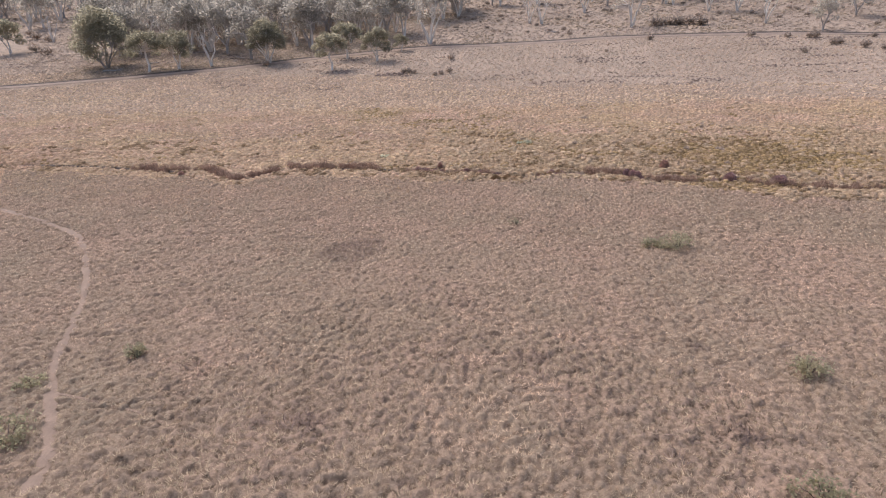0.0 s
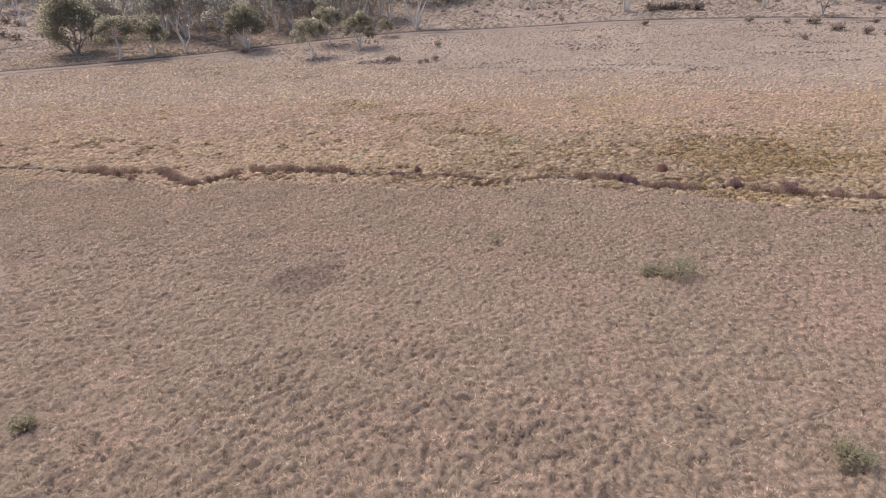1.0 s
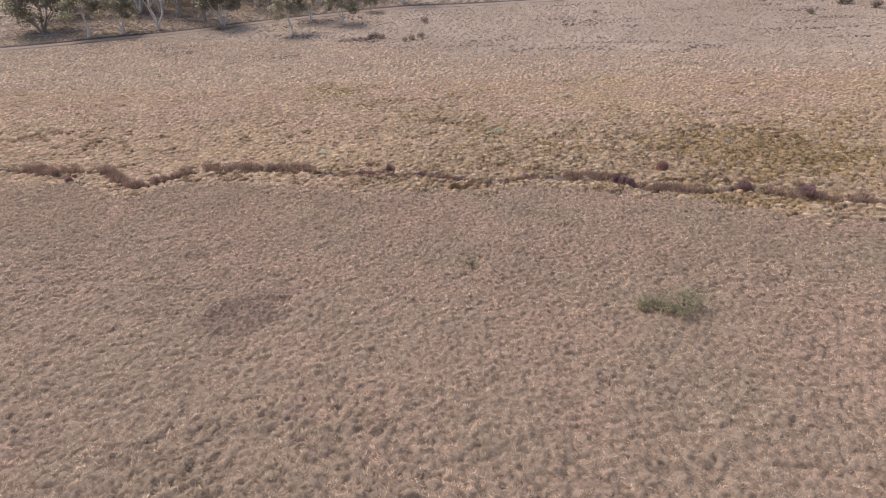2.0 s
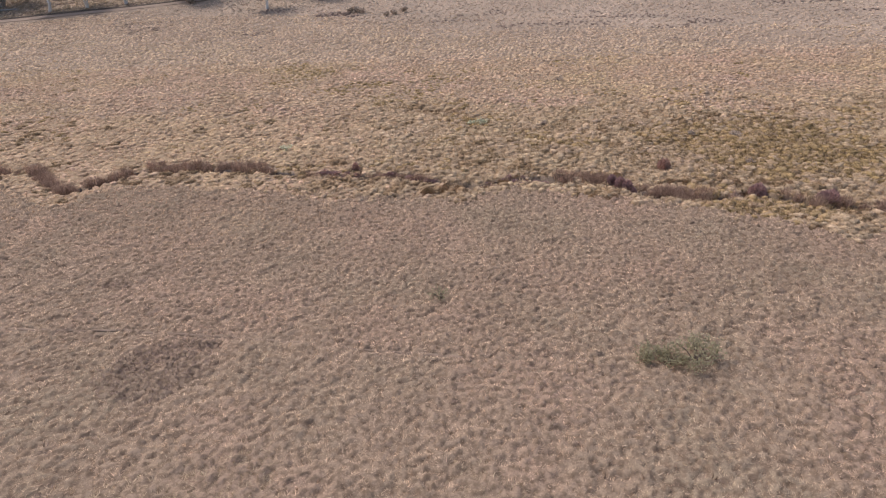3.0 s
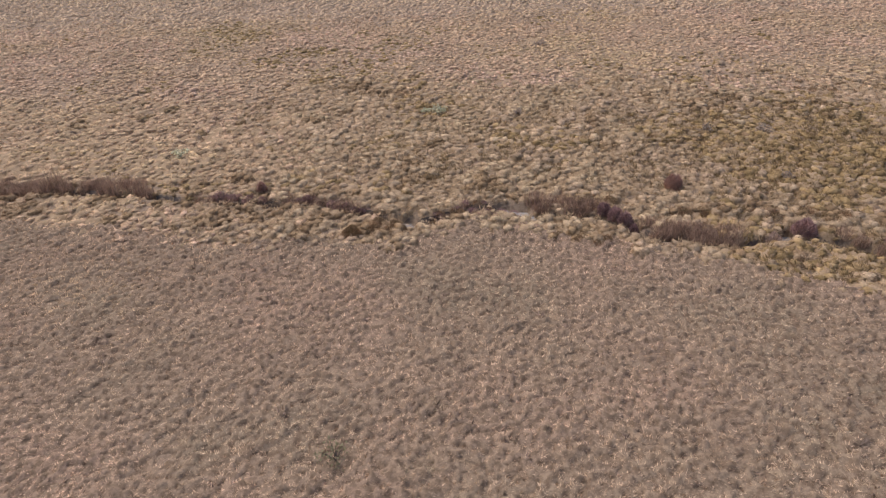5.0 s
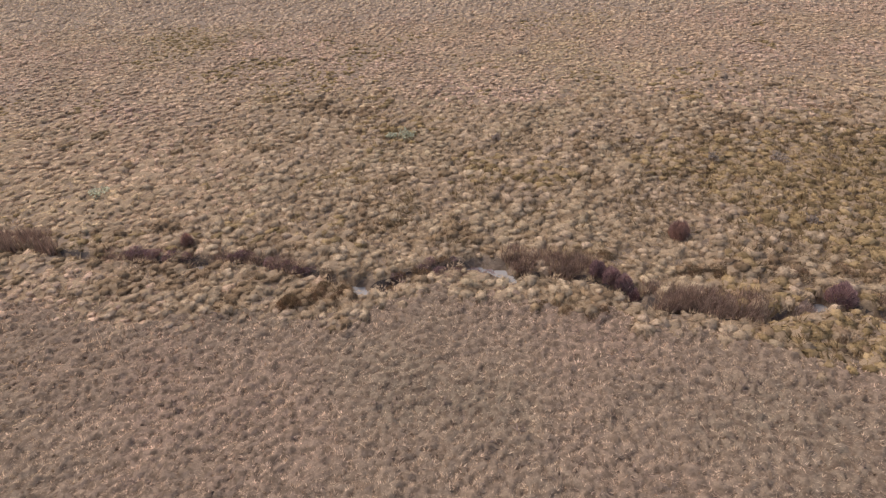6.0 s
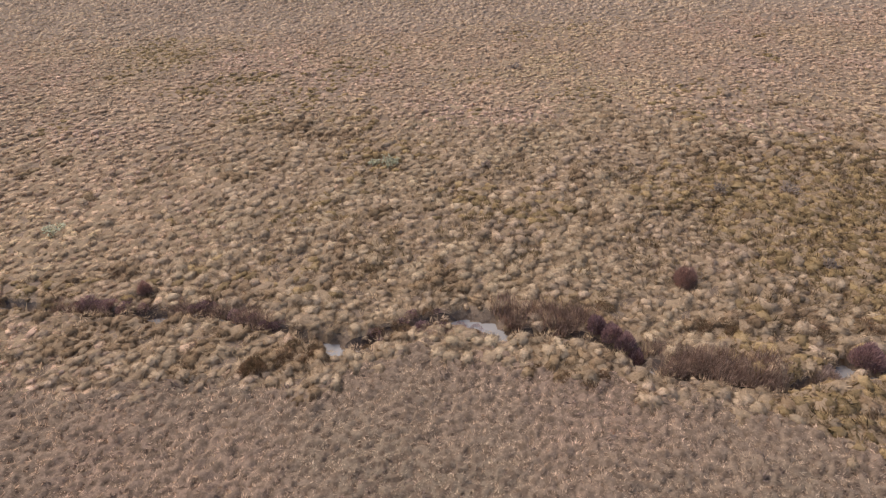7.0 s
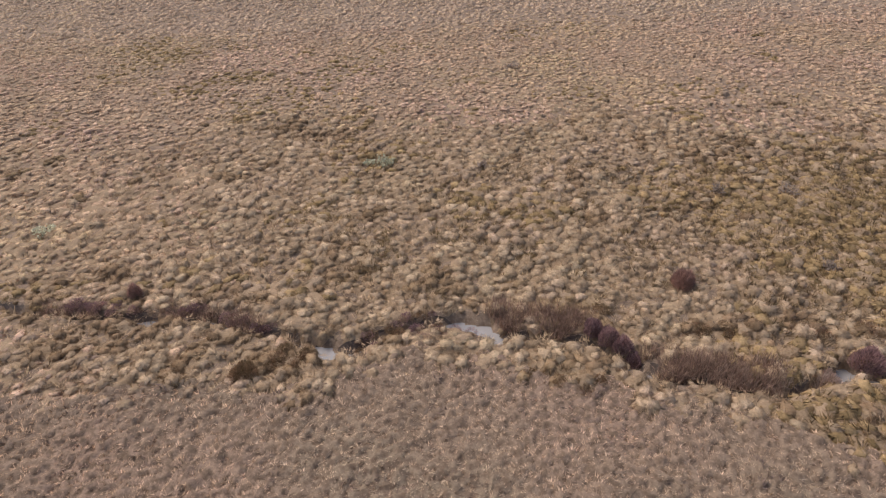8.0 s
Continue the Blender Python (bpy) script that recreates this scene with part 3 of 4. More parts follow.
for cx, cy, rx, ry in ((1.9, 48.9, 1.2, 0.5), (2.4, 48.2, 0.9, 0.4), (12.2, 47.6, 1.2, 0.45), (-1.2, 52.4, 1.6, 0.5), (17.5, 49.4, 1.3, 0.5), (21.4, 44.9, 1.4, 0.6), (3.5, 53.5, 1.3, 0.6), (11.1, 47.4, 0.9, 0.35), (18.6, 48.0, 1.0, 0.45), (2.0, 48.3, 1.1, 0.45), (0.4, 50.2, 1.2, 0.5), (24.5, 50.5, 1.4, 0.6), (23.5, 48.6, 1.5, 0.5)):
    rust |= ellipse(x, y, cx, cy, rx, ry)
rust |= ellipse(x, y, 27, 59, 7, 6, 0.9) & (rng.uniform(0, 1, len(x)) < 0.4)
rust &= ~gr
rust |= de & (y > 60)
gr &= ~rust
near = y < 57
lay("rusty_tussock_grass", x, y, keep & rust, size, TALL, M_RUST, "rust-brown tussocks along the creek banks")
pale = x + rng.normal(0, 3, len(x)) < -6
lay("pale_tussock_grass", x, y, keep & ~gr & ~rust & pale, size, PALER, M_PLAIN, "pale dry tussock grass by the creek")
lay("tussock_grass", x, y, keep & ~gr & ~rust & near & ~pale, size, TALL, M_GOLD, "tall golden dry tussock grass by the creek")
lay("taller_tussock_grass", x, y, keep & ~gr & ~rust & ~near & ~pale, size, TALLER, M_GOLD, "golden dry tussock grass beyond the creek")
ux, uy = hexes(-60, 60, 41, 73, 0.55, seed=29)
in_tall = clear_of(ux, uy) & thin(ux, uy, 1) & (uy > creek_y(ux) - margin(ux)) & ~beyond(ux, uy) & ((ux > -9) | (rng.uniform(0, 1, len(ux)) < 0.25))
sedge = ellipse(ux, uy, 26, 56.5, 9, 7, 0.9) | ellipse(ux, uy, 23, 44.8, 4.2, 2.2, 0.8) | (ellipse(ux, uy, 11, 58.5, 9, 6.5, 0.9) & (lattice(ux, uy, 1.6, 71) > 0.55))
sedge &= lattice(ux, uy, 1.1, 72) > 0.28
under_size = rng.uniform(1.0, 1.7, len(ux))
lay("tussock_undergrowth", ux, uy, in_tall & ~sedge, under_size, SHORT, M_BASE, "brown low growth between tussocks")
lay("olive_undergrowth", ux, uy, in_tall & sedge, under_size + 0.35, SHORT, M_SEDGE, "dark olive-brown low growth between tussocks")
lay("olive_tussock_grass", x, y, keep & gr, size, TALLER, M_OLIVE, "olive green tussock grass among golden tussocks")
close = keep & (np.abs(x) < 48) & (y < 73)
mat_sheet("tussock_thatch", x[close], y[close], size[close], 0.17, 0.33, 0.15, M_THATCH, "rust-brown matted thatch between tussocks")
x, y = hexes(-90, 90, 60, 96, 0.48, 0.4, seed=22)
keep = thin(x, y, 2) & beyond(x, y) & (rng.uniform(0, 1, len(x)) < (97 - y) / 8)
size = (0.7 + 0.4 * lattice(x, y, 2.2, 7)) * rng.uniform(0.6, 1.3, len(x))
gr = green_patch(x, y)
mat_sheet("middle_thatch", x[keep], y[keep], size[keep], 0.3, 0.34, 0.06, M_LITTER, "dry tan thatch between the tussocks of the plain")
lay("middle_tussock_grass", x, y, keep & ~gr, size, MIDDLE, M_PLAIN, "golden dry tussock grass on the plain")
lay("middle_olive_grass", x, y, keep & gr, size, MIDDLE, M_OLIVE, "grey-green tussock grass on the plain")
x, y = hexes(-140, 130, 89, 146, 0.74, seed=23)
d, _ = line_distance(x, y, ROAD)
keep = thin(x, y, 3) & (d > 4) & (rng.uniform(0, 1, len(x)) < np.clip((y - 88) / 8, 0, 1) * np.clip((140 - y - 0.28 * x - 18 * lattice(x / 2.5, y, 7, 17) - 8 * lattice(x / 3, y, 2.5, 18)) / 14, 0.0, 1))
size = (0.8 + 0.5 * lattice(x, y, 3.0, 7)) * rng.uniform(0.7, 1.2, len(x))
de = dead_patch(x, y)
lay("distant_grass", x, y, keep & ~de, size, FAR, M_DISTANT, "distant golden dry grass below the road")
px, py = hexes(-150, 140, 98, 174, 0.95, seed=26)
d, _ = line_distance(px, py, ROAD)
far_keep = thin(px, py, 6) & (d > 3.0) & (py + 0.28 * px > 94 + 16 * rng.uniform(0, 1, len(px)))
streak = lattice(px / 4, py, 2.2, 19) * 0.6 + lattice(px / 3, py, 6, 20) * 0.4
chance = rng.uniform(0, 1, len(px))
lay("pasture_grass", px, py, far_keep & (streak < 0.7) & (chance < 0.95), rng.uniform(0.5, 1.2, len(px)), FAR, M_PASTURE, "sparse short dry pasture below the road")
lay("brown_pasture_grass", px, py, far_keep & (streak >= 0.7), rng.uniform(0.6, 1.2, len(px)), FAR, M_DEAD, "brown streaks of dead grass in the pasture")
HILL = [tussock(9, 0.6, 0.22, 0.12, 190 + k, 6, 1) for k in range(8)]
hx, hy = hexes(-165, 150, 128, 222, 1.25, seed=27)
d, _ = line_distance(hx, hy, ROAD)
rough = lattice(hx, hy, 14, 23) * 0.6 + lattice(hx, hy, 4, 24) * 0.4
wood = np.clip((hx + 112) / 12, 0, 1) * np.clip((-8 - hx) / 25, 0, 1)
up = (d > 3.4) & (hy > np.interp(hx, [p[0] for p in ROAD], [p[1] for p in ROAD]) + 2) & (rng.uniform(0, 1, len(hx)) < 0.45 + 0.5 * rough + wood) & (np.abs(hx) < 0.75 * (hy + 8))
dark = rough + 0.35 * wood + rng.normal(0, 0.08, len(hx)) > 0.62
lay("hillside_grass", hx, hy, up & ~dark, rng.uniform(0.7, 1.4, len(hx)), HILL, M_HILL, "sparse dry grass on the wooded hillside")
lay("hillside_bracken", hx, hy, up & dark, rng.uniform(0.8, 1.6, len(hx)), HILL, M_UNDER, "brown rough growth on the wooded hillside")
hx, hy = hexes(-230, 230, 222, 310, 2.1, seed=30)
up = rng.uniform(0, 1, len(hx)) < 0.75
dark = lattice(hx, hy, 14, 23) * 0.6 + lattice(hx, hy, 4, 24) * 0.4 + rng.normal(0, 0.08, len(hx)) > 0.55
lay("upper_hillside_grass", hx, hy, up & ~dark, rng.uniform(1.0, 2.2, len(hx)), HILL, M_HILL, "sparse dry grass high on the wooded hillside")
lay("upper_hillside_bracken", hx, hy, up & dark, rng.uniform(1.0, 2.2, len(hx)), HILL, M_UNDER, "brown rough growth high on the hillside")
lay("distant_dead_grass", x, y, keep & de, size * 2.1, FAR, M_DEAD, "dark dead tussocks on the plain")
# south of the creek: short grazed grass, finer towards the creek and rougher away from it
def south_grass(prefix, x, y, tufts, r, h, step, words):
    yc = creek_y(x)
    rough = (lattice(x, y, 6.0, 14) * 0.5 + lattice(x, y, 1.2, 15) * 0.3) + np.clip((27 - y) / 60, -0.25, 0.3)
    keep = clear_of(x, y) & thin(x, y, 4) & (y <= yc - margin(x))
    edge = np.exp(-np.maximum(yc - margin(x) - y, 0) / np.where(x < 2, 3.0, 1.2))
    size = (0.85 + 0.5 * rough) * rng.uniform(0.65, 1.35, len(x)) * (1 + 0.5 * edge)
    de = dead_patch(x, y)
    de |= (rng.uniform(0, 1, len(x)) < 0.016) & (lattice(x, y, 5, 36) > 0.35)
    straw = (rough > 0.52) & ~de
    close = keep & (np.abs(x + 1) < 0.70 * (y + 8) + 8)
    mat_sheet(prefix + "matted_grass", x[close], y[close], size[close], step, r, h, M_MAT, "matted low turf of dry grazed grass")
    pale = (yc - margin(x) - y < np.where(x < -10, 8, 5) + rng.normal(0, 1.8, len(x))) & (x + rng.normal(0, 2.5, len(x)) < -2) & ~de
    straw &= ~pale
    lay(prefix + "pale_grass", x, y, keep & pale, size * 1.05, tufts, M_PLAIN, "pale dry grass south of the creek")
    lay(prefix + "short_grass", x, y, keep & ~straw & ~de & ~pale, size, tufts, M_SHORT, words)
    lay(prefix + "straw_grass", x, y, keep & straw, size * 1.06, tufts, M_STRAW, "straw-coloured rough grass tussocks")
    lay(prefix + "dead_grass", x, y, keep & de, size * 1.45, tufts, M_DEAD, "dark dead grass tussocks in short grass")


def fine_zone(x, y):
    """Where the grass is grazed finest, with a ragged edge."""
    return y + 7 * (lattice(x, y, 3.5, 61) - 0.5) + 3 * (lattice(x, y, 0.8, 62) - 0.5) > 31.5


def rough_zone(x, y):
    """Hummocky grass that few animals graze."""
    return ((x + 4) / 11.5) ** 2 + ((y - 13) / 8.5) ** 2 + 1.6 * (lattice(x, y, 3.0, 63) - 0.5) + 0.8 * (lattice(x, y, 0.7, 64) - 0.5) < 1


x, y = hexes(-60, 60, 4, 40, 0.29, 0.36, seed=24)
rest = ~fine_zone(x, y) & rough_zone(x, y)
south_grass("rough_", x[rest], y[rest], SHORT, 0.18, 0.145, 0.115, "rough grazed dry grass")
x, y = hexes(-60, 60, 4, 40, 0.24, 0.46, seed=31)
rest = ~fine_zone(x, y) & ~rough_zone(x, y)
south_grass("low_", x[rest], y[rest], LOW, 0.145, 0.10, 0.115, "low grazed dry grass")
x, y = hexes(-60, 60, 26, 56, 0.20, 0.46, seed=25)
rest = fine_zone(x, y)
south_grass("fine_", x[rest], y[rest], FINE, 0.12, 0.10, 0.105, "short grazed dry grass")

# lower, simpler grass far out to the sides and behind
OUTER = [tussock(6, 0.36, 0.16, 0.09, 220 + k, 5, 1, 0.3, 0.5) for k in range(10)]
x, y = hexes(-85, 85, -40, 84, 0.95, seed=28)
d, _ = line_distance(x, y, CREEK)
t, _ = line_distance(x, y, TRACK)
ragged = 5 * (lattice(x, y, 3, 65) - 0.5)
out = ((np.abs(x + 1) > 0.74 * (y + 8) + 8 + ragged) | (y < 3.5 + 0.5 * ragged)) & (d > 0.6) & (t > 0.45)
worn = lattice(x, y, 5, 66) * 0.6 + lattice(x, y, 1.4, 67) * 0.4
size = (0.6 + 0.5 * worn) * rng.uniform(0.6, 1.4, len(x))
lay("outer_grass", x, y, out & (worn < 0.55), size, OUTER, M_LITTER, "low dry grass at the edge of the valley")
lay("outer_straw_grass", x, y, out & (worn >= 0.55), size * 1.1, OUTER, M_STRAW, "straw-coloured grass at the edge of the valley")


# ---- shrubs and reeds ----
def tuft_thing(name, tuft, mat, label, category, group=""):
    v, f = tuft
    return tagged(mesh_object(name, v, f, mat, smooth=True), label, category, group)


def put(ob, x, y, turn=0.0, scale=1.0, sink=0.0, tall=1.0, bank=False):
    low = float(ground_height(x, y))
    if bank:
        low = max(low, float(land(x, y)) - 0.05)
    ob.matrix_basis = pose(x, y, low - sink, 0, 0, turn) @ Matrix.Diagonal((scale, scale, scale * tall, 1))
    return ob


def repeat(ob, x, y, turn=0.0, scale=1.0, sink=0.0, tall=1.0, bank=False):
    c = copy_thing(ob, Matrix())
    return put(c, x, y, turn, scale, sink, tall, bank)


def twig_dome(count, r, h, width, seed):
    """Fine upright twigs packed into a rounded head."""
    g = np.random.default_rng(seed)
    az = g.uniform(0, 2 * math.pi, count)
    el = np.arcsin(g.uniform(0.0, 1, count))
    reach = g.uniform(0.25, 1.0, count) ** 0.4 * (1 + 0.1 * np.sin(3 * az + seed))
    out = np.stack([np.cos(az) * np.cos(el), np.sin(az) * np.cos(el), np.sin(el)], 1)
    base = out * reach[:, None] * np.array([r, r, h]) * 0.86
    way = out * 0.6 + np.array([0, 0, 0.75]) + g.normal(0, 0.28, (count, 3))
    way /= np.linalg.norm(way, axis=1)[:, None]
    size = 0.19 * h * g.uniform(0.6, 1.2, count)[:, None]
    base = base - way * size * 0.6
    base[:, 2] = np.maximum(base[:, 2], -0.05)
    turn = g.uniform(0, 2 * math.pi, count)
    side = np.stack([np.cos(turn), np.sin(turn), np.zeros(count)], 1) * (width / 2)
    i = np.arange(count)
    v = np.stack([base + side, base - side, base + way * size - side * 0.5, base + way * size + side * 0.5], 1).reshape(-1, 3)
    f = np.concatenate([np.stack([4 * i, 4 * i + 1, 4 * i + 2], 1), np.stack([4 * i, 4 * i + 2, 4 * i + 3], 1)])
    return v, f


def reed_tuft(seed, count=260, r=0.45, h=0.95):
    """Thin upright stems of uneven height that lean any way."""
    g = np.random.default_rng(seed)
    a, q = g.uniform(0, 2 * math.pi, count), r * np.sqrt(g.uniform(0, 1, count))
    base = np.stack([q * np.cos(a), q * np.sin(a), np.full(count, -0.1)], 1)
    az = g.uniform(0, 2 * math.pi, count)
    out = np.stack([np.cos(az), np.sin(az), np.zeros(count)], 1)
    th = np.radians(np.abs(g.normal(0, 14, count)))
    size = h * g.uniform(0.45, 1.15, count) * (1 - 0.35 * (q / r) ** 2)
    return fan(base, out, size, th, th * 2.2, 0.017, g)


def leaf_quads(centres, size, g, droop=0.4, rounded=None):
    """Small pointed leaves; rounded: the way that each one faces, where they share the roundness of a crown."""
    n = len(centres)
    a, b = g.uniform(0, 2 * math.pi, n), g.normal(0, droop, n)
    u = np.stack([np.cos(a) * np.cos(b), np.sin(a) * np.cos(b), np.sin(b)], 1)
    w = g.normal(0, 1, (n, 3))
    w = w - (w * u).sum(1)[:, None] * u
    w /= np.linalg.norm(w, axis=1)[:, None]
    s = size * g.uniform(0.6, 1.3, n)[:, None]
    if rounded is not None:
        w = np.where(((np.cross(w, u) * rounded).sum(1) > 0)[:, None], w, -w)
    v = np.stack([centres - u * s * 0.6, centres + w * s * 0.35, centres + u * s * 0.6, centres - w * s * 0.35], 1).reshape(-1, 3)
    i = np.arange(n) * 4
    return v, np.stack([i, i + 1, i + 2, i + 3], 1)


def tube(points, radii, sides=5):
    """A tapered limb along points."""
    points = [Vector(p) for p in points]
    vs, fs = [], []
    for k, p in enumerate(points):
        d = (points[min(k + 1, len(points) - 1)] - points[max(k - 1, 0)]).normalized()
        a = d.orthogonal().normalized()
        b = d.cross(a)
        for j in range(sides):
            t = 2 * math.pi * j / sides
            vs.append(p + (a * math.cos(t) + b * math.sin(t)) * radii[k])
    for k in range(len(points) - 1):
        for j in range(sides):
            j2 = (j + 1) % sides
            fs.append((k * sides + j, k * sides + j2, (k + 1) * sides + j2, (k + 1) * sides + j))
    return [tuple(v) for v in vs], fs


def leafy_shrub(name, r, h, leaves, size, mat, seed, label, category="shrub"):
    """Several crooked stems with leaf clumps at uneven heights."""
    g = np.random.default_rng(seed)
    ob = tagged(new(name), label, category)
    limbs, centres = [], []
    for k in range(9):
        a = 2 * math.pi * k / 9 + g.normal(0, 0.3)
        rr, hh = r * g.uniform(0.3, 0.95), h * g.uniform(0.55, 1.0)
        end = Vector((math.cos(a) * rr, math.sin(a) * rr, hh * (1 - 0.35 * rr / r)))
        limbs.append(tube([(0, 0, -0.05), end * 0.5 + Vector((0, 0, 0.1 * h)), end], [0.03, 0.02, 0.008], 4))
        c = g.normal(0, 1, (leaves // 9, 3)) * np.array([r * 0.22, r * 0.22, h * 0.17]) + np.array(end) * np.array([1, 1, 0.82])
        centres.append(c)
    c = np.concatenate(centres)
    c[:, 2] = np.maximum(c[:, 2], 0.03)
    v, f = join(limbs)
    mesh_object("stems", v, f, M_TWIG, ob)
    v, f = leaf_quads(c, size, g, 0.7)
    mesh_object("foliage", v, f, mat, ob)
    return ob


put(tuft_thing("heath_bush", twig_dome(4600, 0.54, 0.9, 0.02, 1), M_RED, "dense rounded russet heath bush among tussocks", "bush"), 17.2, 52.0)
put(tuft_thing("heath_bush", twig_dome(2200, 0.36, 0.8, 0.02, 2), M_RED, "small dark russet bush above the creek bank", "bush"), -4.8, 52.65)
put(tuft_thing("heath_bush", twig_dome(3600, 0.64, 0.6, 0.021, 3), M_HEATHER, "low dark brown bush on the creek bank", "bush"), 0.72, 48.0)
for k, (px, py, r) in enumerate(((13.0, 49.5, 0.42), (13.45, 49.0, 0.48), (13.85, 48.55, 0.44), (14.15, 48.15, 0.36))):
    put(tuft_thing("heath_bush", twig_dome(1900, r, 0.72, 0.022, 90 + k), M_PURPLE, "purple-brown twiggy bush at the creek bend", "bush"), px, py)
put(tuft_thing("heath_bush", twig_dome(2200, 0.6, 0.95, 0.022, 4), M_GREYTWIG, "rounded grey-brown twiggy bush beside the creek", "bush"), 20.05, 46.7)
put(tuft_thing("heath_bush", twig_dome(3200, 0.66, 0.8, 0.021, 5), M_PURPLE, "purple-brown twiggy bush over the water", "bush"), 21.75, 47.35)
put(tuft_thing("heath_bush", twig_dome(2600, 0.85, 0.8, 0.028, 6), M_PURPLE, "purple-brown twiggy bush on the bank", "bush"), 25.4, 45.9)
put(tuft_thing("heath_bush", twig_dome(1000, 0.4, 0.6, 0.03, 7), M_RED, "small dark bush by the creek bend", "bush"), -31.2, 51.2)

# Added twigs: they cover the bare channel walls and stand for bank shade.
for k in range(13):
    px = 4.5 + 0.24 * k + float(rng.normal(0, 0.06))
    side = 0.34 if k % 3 else -0.3
    put(tuft_thing("heath_bush", twig_dome(320, 0.28, 0.28, 0.02, 400 + k), M_PURPLE if k % 2 else M_HEATHER, "low brown twigs added over the narrow creek's shaded mud bank", "bush"), px, float(creek_y(px)) + side + float(rng.normal(0, 0.05)), 0, float(rng.uniform(0.7, 1.3)), 0.03, float(rng.uniform(0.6, 1.2)), True)

TWIGS = [tuft_thing("heath_bush", twig_dome(420, 0.34, 0.36, 0.02, 70 + k), M_PURPLE, "low purple-brown twigs along the creek channel", "bush", "twigs along the creek") for k in range(4)]
laid = set()
for k in range(44):
    px = -9.2 + 0.24 * k + float(rng.normal(0, 0.1))
    if px < -7.6 or -4.4 < px < -3.1 or rng.uniform(0, 1) < 0.25:
        continue
    act = repeat if k % 4 in laid else put
    laid.add(k % 4)
    act(TWIGS[k % 4], px, float(creek_y(px)) + float(rng.uniform(0.05, 0.5)), float(rng.uniform(0, 360)), float(rng.uniform(0.6, 1.25)), 0.05, float(rng.uniform(0.6, 1.3)), True)
for k, (px, py, r, h) in enumerate(((1.75, 48.75, 0.5, 0.34), (2.35, 48.45, 0.55, 0.3), (1.9, 49.15, 0.4, 0.3), (2.7, 48.85, 0.4, 0.28), (1.5, 48.35, 0.35, 0.25), (11.35, 47.0, 0.45, 0.28), (12.1, 46.75, 0.5, 0.3), (12.6, 47.05, 0.4, 0.28), (10.4, 47.5, 0.4, 0.26), (16.9, 49.3, 0.5, 0.3), (17.8, 49.1, 0.45, 0.32), (13.6, 50.6, 0.45, 0.3), (20.9, 48.7, 0.55, 0.36), (22.6, 48.9, 0.6, 0.36), (24.2, 48.4, 0.6, 0.36))):
    put(tuft_thing("heath_bush", twig_dome(900, r, h, 0.024, 300 + k), M_HEATHER, "low rust-brown heath sprawling among tussocks", "bush"), px, py, 0, 1, 0, 1, True)
for k, (px, py, r) in enumerate(((6.6, 50.0, 0.4), (7.3, 49.95, 0.45), (8.0, 49.85, 0.42), (8.6, 49.7, 0.36), (7.7, 49.6, 0.4), (6.9, 49.55, 0.36))):
    put(tuft_thing("heath_bush", twig_dome(420, r, 0.16, 0.02, 340 + k), M_PURPLE, "trampled purple-brown twigs on the muddy bank", "bush"), px, py, 0, 1, 0, 1, True)

for k, (px, py, r, h) in enumerate(((30.6, 66.4, 0.6, 0.4), (31.6, 66.0, 0.7, 0.45), (32.8, 65.8, 0.6, 0.4), (34.0, 65.4, 0.5, 0.4))):
    put(tuft_thing("heath_bush", twig_dome(400, 0.8 * r, 0.6 * h, 0.035, 360 + k), M_RUST, "low brown heath in a shallow hollow", "bush"), px, py, 0, 1, 0, 1, True)

REEDS = [tuft_thing("reed_clump", reed_tuft(200 + k), M_REED, "brown dry reeds growing in the creek channel", "reeds", "reeds along the creek") for k in range(5)]
# stretches of the creek with reeds: from x, to x, offset north, depth of the bed, step, height
BEDS = [(-38, -31.5, 0.5, 0.8, 0.38, 1.0), (-30.5, -21.5, 0.3, 0.6, 0.3, 0.95), (-20.5, -16, 0.5, 0.6, 0.3, 1.0), (-15.3, -11.2, 0.5, 0.5, 0.32, 0.95), (-8.3, -5.8, 0.2, 0.2, 0.6, 0.5),
        (-3.3, 0.6, 0.2, 0.5, 0.5, 0.5), (9.8, 12.8, 0.75, 0.65, 0.17, 0.72), (14.9, 18.7, 0.55, 0.5, 0.15, 0.72), (23.2, 31, 0.3, 0.8, 0.5, 0.9), (31, 52, 0.2, 0.6, 0.9, 0.8)]
used = set()
for x0, x1, off, depth, step, tall in BEDS:
    px = x0
    while px < x1:
        qx = px + rng.normal(0, 0.12)
        qy = float(creek_y(qx)) + off + rng.uniform(-depth, depth)
        k = int(rng.integers(0, 5))
        act = repeat if k in used else put
        act(REEDS[k], qx, qy, float(rng.uniform(0, 360)), float(rng.uniform(0.75, 1.15)), 0.05, tall * float(rng.uniform(0.8, 1.15)), True)
        used.add(k)
        px += step * float(rng.uniform(0.7, 1.2))
for k in range(5):
    if k not in used:
        put(REEDS[k], 16 + 0.3 * k, 47.6)

put(leafy_shrub("green_shrub", 0.5, 0.75, 420, 0.10, M_GREEN, 11, "low grey-green shrub in short grass"), 10.3, 30.6)
put(leafy_shrub("green_shrub", 0.5, 0.7, 420, 0.10, M_GREEN, 12, "low grey-green shrub in short grass"), 11.1, 30.4)
put(leafy_shrub("green_shrub", 0.85, 1.15, 800, 0.10, M_GREEN, 13, "bushy grey-green shrub in short grass"), 12.1, 30.5)
put(leafy_shrub("green_shrub", 0.5, 0.7, 110, 0.10, M_GREEN, 14, "small sparse grey-green shrub"), 1.95, 35.2)
